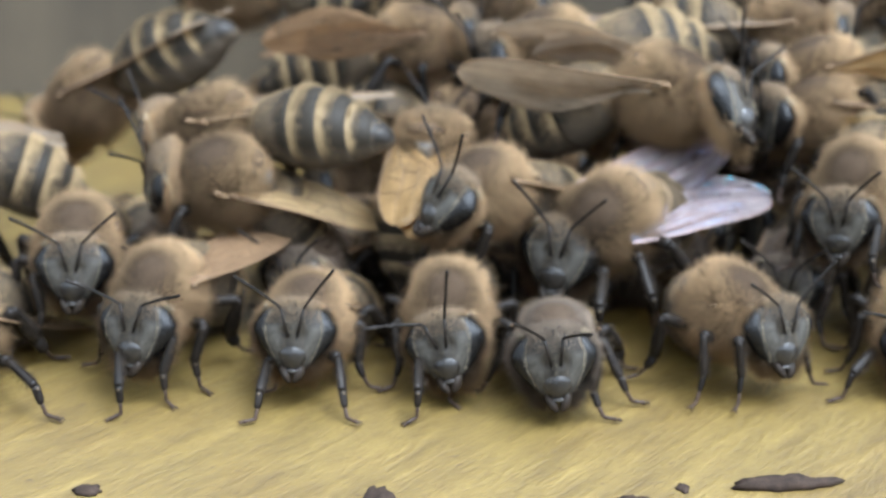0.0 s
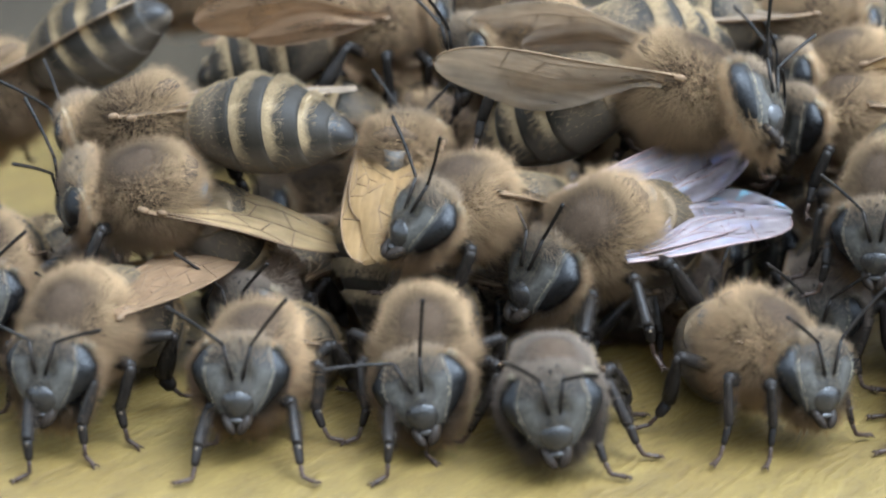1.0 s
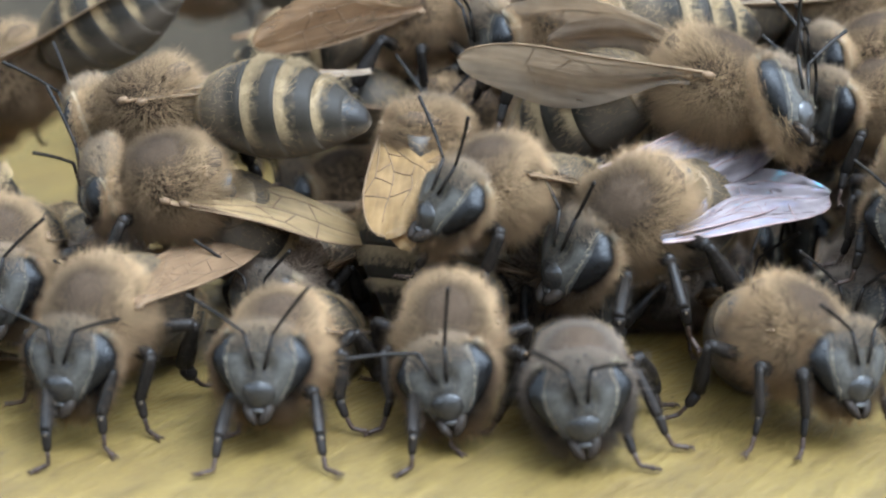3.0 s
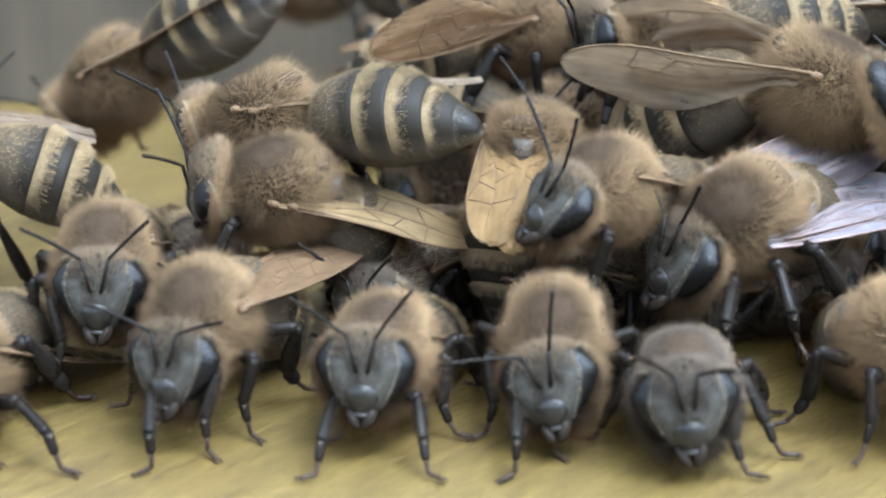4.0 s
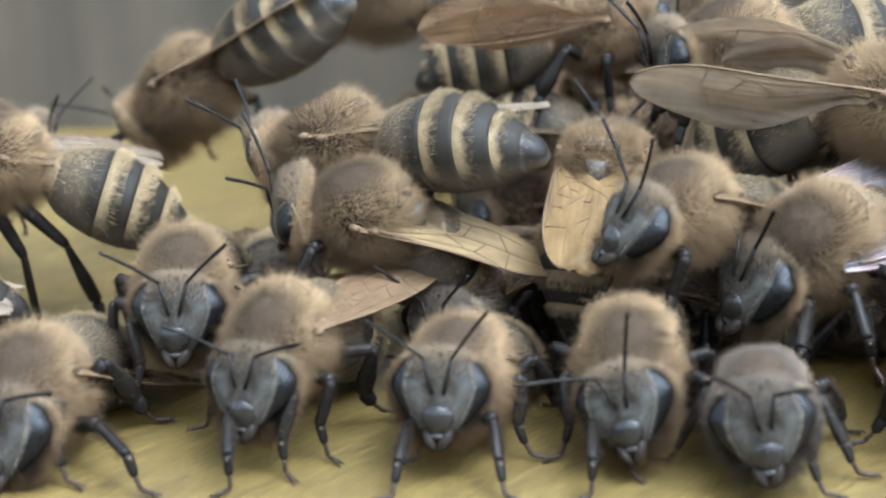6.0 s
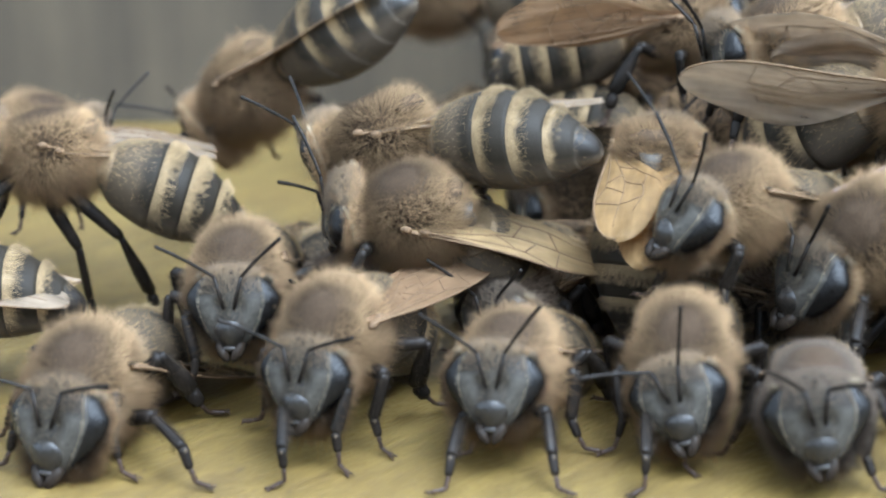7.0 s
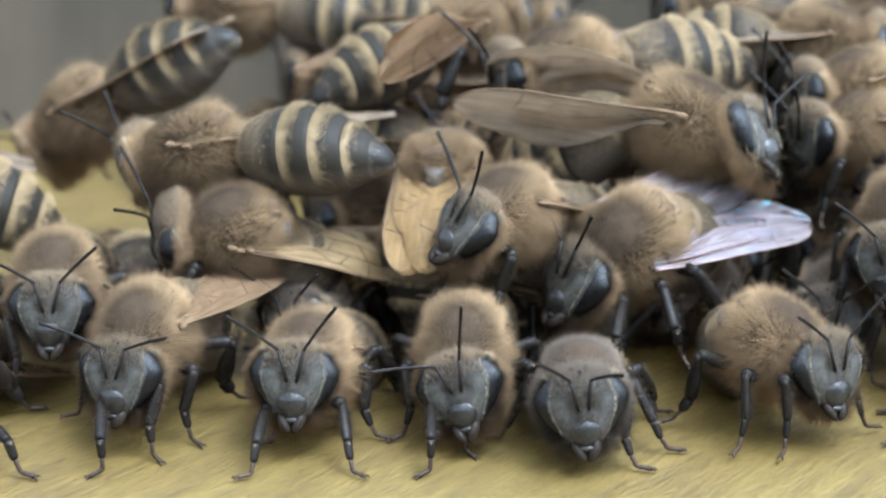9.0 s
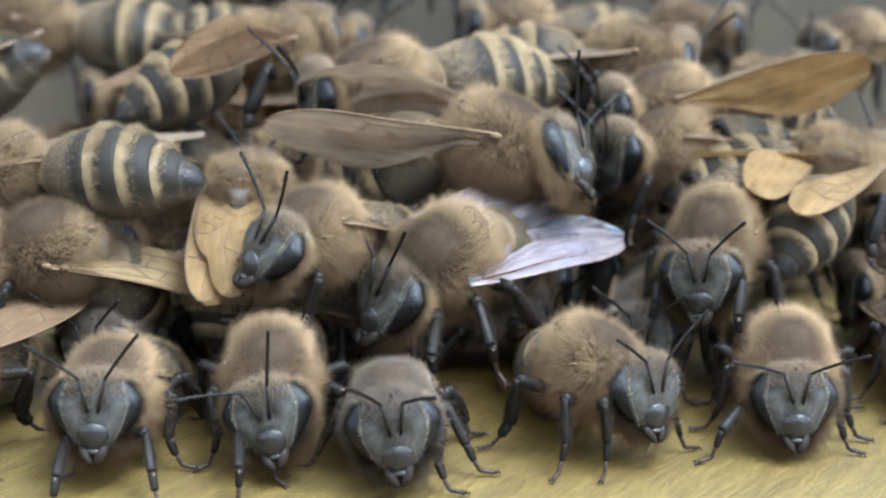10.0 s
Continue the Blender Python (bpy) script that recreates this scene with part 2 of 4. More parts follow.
M_VEIN_PALE = chitin("pale_pink_vein", (0.13, 0.085, 0.075), (0.28, 0.20, 0.18), 0.25)
M_BOARD = board_material()
M_BARK = chitin("dark_bark", (0.010, 0.007, 0.005), (0.040, 0.026, 0.018), 0.8, 5200, 0.12)
M_GREYWOOD = wood_material("weathered_grey_wood", (0.034, 0.0255, 0.0145), (0.072, 0.055, 0.032))
M_GRASS = wood_material("trodden_turf", (0.06, 0.07, 0.03), (0.17, 0.16, 0.08))


# ---- mesh helpers, in millimetres ----
def mesh_of(name, verts, faces, mat, smooth=True, floats=None, vectors=None):
    me = bpy.data.meshes.new(name)
    me.from_pydata((np.asarray(verts, float) * MM).tolist(), [], [tuple(int(i) for i in f) for f in faces])
    me.materials.append(mat)
    if smooth:
        me.polygons.foreach_set("use_smooth", np.ones(len(me.polygons), bool))
    for key, values in (floats or {}).items():
        me.attributes.new(key, "FLOAT", "POINT").data.foreach_set("value", np.asarray(values, np.float32))
    for key, values in (vectors or {}).items():
        me.attributes.new(key, "FLOAT_VECTOR", "POINT").data.foreach_set("vector", np.asarray(values, np.float32).ravel())
    me.update()
    return me


def loft(rings, close=True):
    """Rings of equal count, joined in order; ends capped with fans."""
    rings = [np.asarray(r, float) for r in rings]
    n, verts, faces = len(rings[0]), np.concatenate(rings).tolist(), []
    for k in range(len(rings) - 1):
        for i in range(n):
            j = (i + 1) % n
            faces.append((k * n + i, k * n + j, (k + 1) * n + j, (k + 1) * n + i))
    if close:
        for k, flip in ((0, True), (len(rings) - 1, False)):
            c = len(verts)
            verts.append(rings[k].mean(0).tolist())
            for i in range(n):
                j = (i + 1) % n
                faces.append((c, k * n + j, k * n + i) if flip else (c, k * n + i, k * n + j))
    return verts, faces


def tube(points, radii, n=8, flat=1.0):
    """A tube along points; flat squeezes it across."""
    pts = [Vector(p) for p in points]
    rings, side = [], None
    for i, p in enumerate(pts):
        d = (pts[min(i + 1, len(pts) - 1)] - pts[max(i - 1, 0)]).normalized()
        if side is None:
            side = d.orthogonal().normalized()
        side = (side - d * side.dot(d)).normalized()
        up = d.cross(side)
        rings.append([p + (side * math.cos(a) + up * math.sin(a) * flat) * radii[i] for a in (2 * math.pi * k / n for k in range(n))])
    return loft([[tuple(v) for v in r] for r in rings])


def join(parts):
    verts, faces = [], []
    for v, f in parts:
        k = len(verts)
        verts += [tuple(p) for p in v]
        faces += [tuple(i + k for i in q) for q in f]
    return verts, faces


def hairs(rng, p, nrm, length, width, lean, jitter=0.35, shade=1.0):
    """Bent blades of three triangles each, rooted at p."""
    n = len(p)
    d = nrm + lean + rng.normal(0, jitter, (n, 3))
    d /= np.linalg.norm(d, axis=1)[:, None]
    side = np.cross(d, rng.normal(0, 1, (n, 3)))
    side /= np.linalg.norm(side, axis=1)[:, None]
    length = np.asarray(length)[:, None] * np.ones((n, 1))
    bend = rng.normal(0, 0.16, (n, 3)) * length + np.asarray(lean) * length * 0.35
    w = width * rng.uniform(0.7, 1.3, (n, 1))
    mid = p + d * length * 0.55
    tip = p + d * length + bend
    v = np.stack([p - side * w, p + side * w, mid - side * w * 0.75, mid + side * w * 0.75, tip], 1).reshape(-1, 3)
    base = np.arange(n)[:, None] * 5
    f = np.concatenate([base + [0, 1, 3], base + [0, 3, 2], base + [2, 3, 4]])
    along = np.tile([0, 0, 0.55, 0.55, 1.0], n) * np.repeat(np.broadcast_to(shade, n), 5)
    return v, f, along, np.repeat(nrm, 5, 0)


def hair_mesh(name, mat, *args, **kw):
    v, f, along, skin = hairs(*args, **kw)
    return mesh_of(name, v, f, mat, False, {"along": along}, {"skin": skin})


def unit(rng, n):
    d = rng.normal(0, 1, (n, 3))
    return d / np.linalg.norm(d, axis=1)[:, None]


# ---- honeybee meshes, head along +y ----
TH = np.array([1.80, 2.05, 1.78])


def sphere_grid(n=32, m=20):
    rows = []
    for i in range(m + 1):
        th = math.pi * (0.02 + 0.96 * i / m)
        rows.append([(math.sin(th) * math.cos(a), math.sin(th) * math.sin(a), math.cos(th)) for a in (2 * math.pi * k / n for k in range(n))])
    return np.array(rows)


def thorax_shape(d):
    """From unit ways to points of the humped thorax."""
    p = d * TH
    p[..., 2] += 0.18 * np.maximum(d[..., 2], 0) * (1 - d[..., 1] ** 2)
    p[..., 0] *= 1 - 0.10 * d[..., 1] ** 2
    return p


def thorax_mesh():
    g = thorax_shape(sphere_grid())
    v, f = loft(g)
    scut = tube([(-1.0, -1.55, 1.25), (-0.4, -1.75, 1.42), (0.4, -1.75, 1.42), (1.0, -1.55, 1.25)], [0.2, 0.42, 0.42, 0.2], 10, 0.8)
    return mesh_of("thorax", *join([(v, f), scut]), M_SKIN)


def thorax_fur(seed, mat, count=7500, long=0.95):
    rng = np.random.default_rng(seed)
    d = unit(rng, count)
    bald = np.exp(-(((d[:, 0] / 0.66) ** 2 + ((d[:, 1] - 0.30) / 0.64) ** 2) ** 2.2)) * (d[:, 2] > 0)
    joint = np.exp(-((np.abs(d[:, 0]) - 0.90) ** 2 + (d[:, 1] + 0.05) ** 2 + (d[:, 2] - 0.36) ** 2) / 0.10)
    keep = rng.random(count) > 0.2 * bald
    d, bald, joint = d[keep], bald[keep], joint[keep]
    p, nrm = thorax_shape(d.copy()) * 0.985, d / TH
    nrm /= np.linalg.norm(nrm, axis=1)[:, None]
    length = long * rng.uniform(0.55, 1.1, len(d)) * (1 - 0.84 * bald) * (1 - 0.75 * joint) * (1 + 0.35 * np.clip(-d[:, 2] * 2, 0, 1))
    return hair_mesh("thorax_hair", mat, rng, p, nrm, length, 1.3 / math.sqrt(count), np.array([0, -0.16, -0.03]), jitter=0.2, shade=1 - 0.94 * bald)


HEAD = np.array([1.06, 1.0, 0.96])


def head_shape(d):
    """Heart-shaped head, narrow at the mouth, flattened in front."""
    x, y, z = d[..., 0], d[..., 1], d[..., 2]
    t = np.clip((0.32 - z) / 1.32, 0, 1)
    w = 1.95 - 1.08 * t ** 1.2
    top = np.clip((z - 0.55) / 0.45, 0, 1)
    hx = w * x * (1 + 0.12 * top)
    hz = 1.72 * z - 0.12 - 0.25 * t ** 2
    hy = 0.95 * y * (1 - 0.12 * t)
    bulge = np.exp(-((hx / 0.7) ** 2) - ((hz + 1.1) / 0.7) ** 2) * (y > 0)
    dent = np.exp(-((np.abs(hx) - 0.38) / 0.25) ** 2 - ((hz - 0.05) / 0.4) ** 2) * (y > 0)
    ridge = np.exp(-(hx / 0.16) ** 2 - ((hz - 0.05) / 0.5) ** 2) * (y > 0)
    return np.stack([hx, hy + 0.22 * bulge - 0.16 * dent + 0.06 * ridge, hz], -1) * HEAD


def head_mesh():
    g = sphere_grid(72, 48)
    v, f = loft(head_shape(g.copy()))
    d = np.concatenate([g.reshape(-1, 3), [[0, 0, 1], [0, 0, -1]]])
    psi = np.degrees(np.arctan2(np.abs(d[:, 0]), d[:, 1]))
    cheek = np.clip((psi - 19 - 14 * np.clip(-d[:, 2] - 0.1, 0, 1)) / 4, 0, 1) * np.clip((0.40 - d[:, 2]) / 0.12, 0, 1) * np.clip((d[:, 2] + 0.80) / 0.12, 0, 1) * (psi < 75)
    return mesh_of("head", v, f, M_FACE, True, {"cheek": cheek})


def on_head(z, psi, rise):
    """A point over the head's skin at height z and psi radians from the nose."""
    q = math.sqrt(max(1 - z * z, 0))
    d = np.array([q * math.sin(psi), q * math.cos(psi), z])
    nrm = d / np.array([1.9, 0.95, 1.72])
    return head_shape(d.copy()) + nrm / np.linalg.norm(nrm) * rise


def eye_mesh(s):
    """A long kidney-shaped dome lying on the side of the head from crown to cheek."""
    rings = []
    for i in range(13):
        r = math.sin(0.5 * math.pi * (12 - i) / 12 + 1e-4)
        ring = []
        for k in range(30):
            a = 2 * math.pi * k / 30
            v, h = r * math.sin(a), r * math.copysign(abs(math.cos(a)) ** 0.7, math.cos(a))
            p = on_head(0.03 + 0.80 * v, radians(80 - 4 * v + 33 * h), 0.07 * (max(1 - r * r, 0)) ** 0.6 - 0.02)
            ring.append((p[0] * s, p[1], p[2]))
        rings.append(ring)
    v, f = loft(rings)
    if s < 0:
        f = [tuple(reversed(q)) for q in f]
    return mesh_of("compound_eye", v, f, M_EYE)


def clypeus_mesh():
    """Domed shield over the mouth, with the narrow lip below it."""
    rings = []
    for i in range(9):
        r = math.sin(0.5 * math.pi * (8 - i) / 8 + 1e-4)
        ring = []
        for k in range(24):
            a = 2 * math.pi * k / 24
            v, h = r * math.sin(a), r * math.cos(a)
            ring.append(tuple(on_head(-0.58 + 0.36 * v, radians(38 - 10 * v) * h, 0.13 * math.sqrt(max(1 - r * r, 0)) - 0.02)))
        rings.append(ring)
    lip = (sphere_grid(16, 8) * np.array([0.30, 0.12, 0.14]) + np.array([0, 0.62, -1.83])) * HEAD
    return mesh_of("clypeus", *join([loft(rings), loft(lip)]), M_CLYPEUS)


def mandible_mesh(s):
    pts = [(0.46 * s, 0.32, -1.5), (0.38 * s, 0.45, -1.8), (0.27 * s, 0.56, -2.08), (0.14 * s, 0.6, -2.3), (0.06 * s, 0.58, -2.42)]
    pts = [tuple(np.array(p) * HEAD) for p in pts]
    return mesh_of("mandible", *tube(pts, [0.2, 0.27, 0.26, 0.18, 0.06], 10, 0.8), M_MANDIBLE)


def ocelli_mesh():
    parts = []
    for x, y, z in ((0, 0.42, 1.52), (-0.3, 0.2, 1.62), (0.3, 0.2, 1.62)):
        parts.append(loft(sphere_grid(8, 6) * 0.13 + np.array([x, y, z]) * HEAD))
    return mesh_of("ocelli", *join(parts), M_EYE)


def antenna_mesh(s, out, up):
    """Long scape from the middle of the face, then the jointed whip. out, up: how far it is spread and raised."""
    base = Vector((0.22 * s, 0.95, -0.08))
    knee = base + Vector((s * (0.16 + 0.28 * max(out, 0)), 0.22, 1.3 + 0.15 * min(up, 1)))
    ways = Vector((s * (0.1 + 1.0 * out), 0.45, 0.05 + 0.95 * up)).normalized()
    scape = tube([base, base.lerp(knee, 0.5), knee], [0.07, 0.08, 0.075], 8)
    pts, radii = [], []
    for k in range(11):
        u = k / 10
        p = knee + ways * 2.7 * u + Vector((0, 0.1, -0.22)) * u * u
        for e, r in ((0.0, 0.072), (0.16, 0.092)):
            pts.append(p + ways * e)
            radii.append(r * (0.85 + 0.15 * u))
    pts.append(pts[-1] + ways * 0.1)
    radii.append(0.05)
    return mesh_of("antenna", *join([scape, tube(pts, radii, 8)]), M_LEG)


def head_fur(seed, mat):
    """Fringe round the back of the head and a tuft on its crown."""
    rng = np.random.default_rng(seed)
    d = unit(rng, 9000)
    psi = np.degrees(np.arctan2(np.abs(d[:, 0]), d[:, 1]))
    d = d[(psi > 112) & (d[:, 1] > -0.85) | (d[:, 2] > 0.8) & (d[:, 1] < 0.5) | (d[:, 2] < -0.62) & (psi > 70)]
    p = head_shape(d.copy()) * 0.98
    nrm = d / np.array([1.9, 0.95, 1.7])
    nrm /= np.linalg.norm(nrm, axis=1)[:, None]
    length = np.where(d[:, 2] > 0.6, 0.40, 0.85) * rng.uniform(0.5, 1.2, len(d))
    n = 6000
    a, y = rng.uniform(-1.15, math.pi + 1.15, n), rng.normal(-0.42, 0.14, n)
    q = np.sqrt(np.maximum(1 - y * y, 0.01))
    ring = np.stack([q * np.cos(a), y, q * np.sin(a)], 1)
    out = np.stack([np.cos(a), np.full(n, -0.12), np.sin(a)], 1)
    p, nrm = np.concatenate([p, head_shape(ring.copy()) * 0.97]), np.concatenate([nrm, out / np.linalg.norm(out, axis=1)[:, None]])
    length = np.concatenate([length, np.where(np.sin(a) > 0.75, 0.40, 0.68 + 0.75 * np.clip(-np.sin(a), 0, 1)) * rng.uniform(0.45, 1.15, n)])
    return hair_mesh("head_hair", mat, rng, p, nrm, length, 0.009, np.array([0, 0.05, 0.0]), jitter=0.25)


def rim_fur(seed):
    """Pale lashes along both margins of the eyes."""
    rng = np.random.default_rng(seed)
    n = 2600
    v = rng.uniform(-0.95, 0.95, n)
    inner = rng.random(n) < 0.10
    psi = 80 - 4 * v + np.where(inner, -35, 36) * (1 - v ** 4) ** 0.5 + rng.normal(0, 1.2, n)
    side = np.where(rng.random(n) < 0.5, -1, 1)
    z = 0.03 + 0.82 * v
    q = np.sqrt(1 - z * z)
    d = np.stack([side * q * np.sin(np.radians(psi)), q * np.cos(np.radians(psi)), z], 1)
    p = head_shape(d.copy()) * 0.995
    nrm = d / np.array([1.9, 0.95, 1.7])
    nrm /= np.linalg.norm(nrm, axis=1)[:, None]
    return hair_mesh("fringe", M_RIM, rng, p, nrm, np.where(inner, 0.16, 0.36) * rng.uniform(0.5, 1.2, n), 0.010, np.array([0, 0.1, 0.1]), jitter=0.2)


def face_fuzz(seed):
    rng = np.random.default_rng(seed)
    d = unit(rng, 16000)
    side = np.abs(d[:, 0]) / np.sqrt(1 - d[:, 2] ** 2)
    d = d[(d[:, 1] > 0.1) & (d[:, 2] > -0.35) & (side < 0.30)]
    p = head_shape(d.copy()) * 0.995
    nrm = d / np.array([1.9, 0.95, 1.7])
    nrm /= np.linalg.norm(nrm, axis=1)[:, None]
    return hair_mesh("face_hair", M_FACEFUZZ, rng, p, nrm, 0.17 * rng.uniform(0.5, 1.3, len(d)), 0.008, np.array([0, 0, 0.3]))


def crown_fur(seed, mat):
    """Dense brown pile over the top of the head, down to the antennae."""
    rng = np.random.default_rng(seed)
    d = unit(rng, 14000)
    psi = np.degrees(np.arctan2(np.abs(d[:, 0]), d[:, 1]))
    d = d[(d[:, 2] > 0.36 + 0.10 * rng.random(len(d))) & (d[:, 1] > -0.5) & ((psi < 48) | (d[:, 2] > 0.84))]
    p = head_shape(d.copy()) * 0.99
    nrm = d / np.array([1.9, 0.95, 1.7])
    nrm /= np.linalg.norm(nrm, axis=1)[:, None]
    return hair_mesh("crown_hair", mat, rng, p, nrm, (0.16 + 0.34 * np.clip((d[:, 2] - 0.36) / 0.4, 0, 1)) * rng.uniform(0.5, 1.2, len(d)), 0.0085, np.array([0, 0.1, 0.35]), jitter=0.25)


SEGMENTS = [0.0, 0.09, 0.38, 0.57, 0.75, 0.89, 1.0]
AB_LEN = 7.7


def ab_profile(s):
    """Radii and drop of the abdomen at s, from waist to tip."""
    r = 2.34 * (np.sin(np.pi * np.clip(s * 0.80 + 0.115, 0, 1)) ** 0.72) * (1 - 0.5 * s ** 4) * np.clip(0.55 + s * 4, 0, 1)
    return r, 0.93 * r, -0.30 - 1.05 * s ** 2.2


def tergite_mesh(k):
    a, b = SEGMENTS[k], SEGMENTS[k + 1]
    n, steps, rings, along, under = 36, 9, [], [], []
    for i in range(steps + 3):
        u = min(i / steps, 1)
        s = a - 0.03 * (k > 0) + (b - a + 0.03 * (k > 0)) * u
        r, rz, zc = ab_profile(np.array(s))
        lift = 1 - 0.012 * (1 - u) * (k > 0) + 0.004 * u
        if i > steps:
            lift -= 0.03 * (i - steps)
        if k == 5 and u > 0.7:
            lift *= 1 - 0.5 * ((u - 0.7) / 0.3) ** 2
        ring = []
        for j in range(n):
            w = 2 * math.pi * j / n
            ring.append((r * lift * math.sin(w), -s * AB_LEN, zc + rz * lift * math.cos(w)))
            along.append(0.1 + 0.9 * u)
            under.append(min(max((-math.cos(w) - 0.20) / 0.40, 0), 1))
        rings.append(ring)
    v, f = loft(rings)
    along += [0.1, 1.0]
    under += [0.5, 0.5]
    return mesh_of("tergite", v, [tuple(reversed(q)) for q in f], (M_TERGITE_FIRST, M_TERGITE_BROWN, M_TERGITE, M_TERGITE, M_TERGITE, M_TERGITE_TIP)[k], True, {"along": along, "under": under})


def abdomen_core():
    rings = []
    for i in range(12):
        s = i / 11 * 0.96
        r, rz, zc = ab_profile(np.array(s))
        rings.append([(0.9 * r * math.sin(w), -s * AB_LEN, zc + 0.9 * rz * math.cos(w)) for w in (2 * math.pi * j / 20 for j in range(20))])
    v, f = loft(rings)
    waist = tube([(0, 0.9, 0.1), (0, 0.4, -0.05), (0, -0.1, -0.25)], [0.55, 0.42, 0.7], 14)
    return mesh_of("abdomen", *join([(v, [tuple(reversed(q)) for q in f]), waist]), M_SHELL)


def abdomen_fur(seed, share):
    rng = np.random.default_rng(seed)
    ps, ns, ls = [], [], []
    for k in range(6):
        a, b = SEGMENTS[k], SEGMENTS[k + 1]
        count = int((1500, 1300, 1500, 1300, 700, 80)[k] * share)
        u = rng.random(count) ** 1.2 * (0.95, 0.9, 0.55, 0.55, 0.5, 0.4)[k]
        s, w = a + (b - a) * u, rng.normal(0, 0.95, count)
        r, rz, zc = ab_profile(s)
        ps.append(np.stack([r * np.sin(w), -s * AB_LEN, zc + rz * np.cos(w)], 1))
        ns.append(np.stack([np.sin(w), np.full(count, -0.15), np.cos(w)], 1))
        ls.append((0.5, 0.14, 0.24, 0.24, 0.2, 0.15)[k] * rng.uniform(0.6, 1.2, count) * (1.5 - u))
    p, nrm, length = np.concatenate(ps), np.concatenate(ns), np.concatenate(ls)
    nrm /= np.linalg.norm(nrm, axis=1)[:, None]
    return hair_mesh("abdomen_hair", M_FUZZ, rng, p, nrm, length, 0.010 / math.sqrt(share), np.array([0, -0.9, 0]))


def wing_outline(length, width):
    """Leading edge nearly straight, hind edge bowed, round tip; chord fractions along the span."""
    rows = []
    for i in range(29):
        u = 1 - (1 - i / 28) ** 1.35
        tip = max(u - 0.60, 0) / 0.40
        fade = math.sqrt(max(1 - tip ** 2.3, 0))
        lead = 0.10 * math.sin(math.pi * u) - 0.40 * width * (1 - fade)
        full = width * (0.13 + 0.87 * math.sin(0.5 * math.pi * min(u / 0.66, 1)) ** 1.4) * fade - 0.05 * width * math.sin(9 * u) * fade
        rows.append((u * length, lead, lead - max(full, 0.02)))
    return rows


def wing_mesh(length, width, s, mat, seed):
    rough, folds = (0.34, 19) if mat is M_WING_CLEAR else (0.11, 9)
    rng = np.random.default_rng(seed)
    ph = rng.uniform(0, 6, 4)
    rows, n = wing_outline(length, width), 18
    top, bottom = [], []
    for y, x0, x1 in rows:
        for j in range(n + 1):
            c = j / n
            z = rough * math.sin(folds * c + ph[0] + 0.5 * y) * c + 0.10 * math.sin(0.7 * y + ph[1]) - 0.05 * y * y / length + 0.25 * c * (1 - c)
            top.append((s * (x0 + (x1 - x0) * c), -y, z + 0.012))
            bottom.append((s * (x0 + (x1 - x0) * c), -y, z - 0.012))
    m, faces = len(top), []
    for i in range(len(rows) - 1):
        for j in range(n):
            a = i * (n + 1) + j
            q = (a, a + 1, a + n + 2, a + n + 1)
            faces += [q, tuple(m + k for k in reversed(q))]
    me = mesh_of("wing", top + bottom, faces, mat)

    def at(u, c):
        k = min((1 - (1 - u) ** (1 / 1.35)) * 28, 27.999)
        i, g = int(k), k - int(k)
        y, x0, x1 = (rows[i][q] * (1 - g) + rows[i + 1][q] * g for q in range(3))
        z = rough * math.sin(folds * c + ph[0] + 0.5 * y) * c + 0.10 * math.sin(0.7 * y + ph[1]) - 0.05 * y * y / length + 0.25 * c * (1 - c)
        return (s * (x0 + (x1 - x0) * c), -y, z + 0.02)

    runs = [[(u / 10, 0.0) for u in range(0, 11)], [(0.02, 0.12), (0.3, 0.16), (0.55, 0.14), (0.68, 0.02)],
            [(0.03, 0.35), (0.25, 0.38), (0.5, 0.42), (0.72, 0.40), (0.9, 0.33)], [(0.05, 0.6), (0.25, 0.68), (0.42, 0.78), (0.55, 0.95)],
            [(0.32, 0.38), (0.34, 0.70)], [(0.5, 0.42), (0.55, 0.68), (0.68, 0.72), (0.8, 0.66)], [(0.55, 0.14), (0.62, 0.42)],
            [(0.70, 0.03), (0.73, 0.40)], [(0.42, 0.40), (0.5, 0.16)], [(0.55, 0.68), (0.45, 0.79)], [(0.68, 0.72), (0.72, 0.40)]]
    parts = []
    for k, run in enumerate(runs):
        pts = []
        for (u0, c0), (u1, c1) in zip(run, run[1:]):
            for q in range(3):
                pts.append(at(u0 + (u1 - u0) * q / 3, c0 + (c1 - c0) * q / 3))
        pts.append(at(*run[-1]))
        r = (0.065 if k == 0 else 0.030) * length / 9
        parts.append(tube(pts, [r * (1.1 - 0.6 * i / len(pts)) for i in range(len(pts))], 5))
    knob = [(p[0] * 0.16, p[1] * 0.26, p[2] * 0.16) for p in sphere_grid(10, 8).reshape(-1, 3)]
    if mat not in (M_WING_CLEAR, M_WING_DIM):
        parts.append(loft(np.array(knob).reshape(9, 10, 3) + np.array([0, -0.1, 0.02])))
    return me, mesh_of("venation", *join(parts), M_VEIN_PALE if mat is M_WING_CLEAR else M_VEIN)


CACHE = {}


def kept(key, make):
    if key not in CACHE:
        CACHE[key] = make()
    return CACHE[key]


def part(name, me, parent, m=None, label=""):
    ob = new(name, me)
    ob.parent = parent
    if m is not None:
        ob.matrix_basis = m
    return tagged(ob, label) if label else ob


def place(x, y, z, rx=0, ry=0, rz=0):
    return pose(x * MM, y * MM, z * MM, rx, ry, rz)


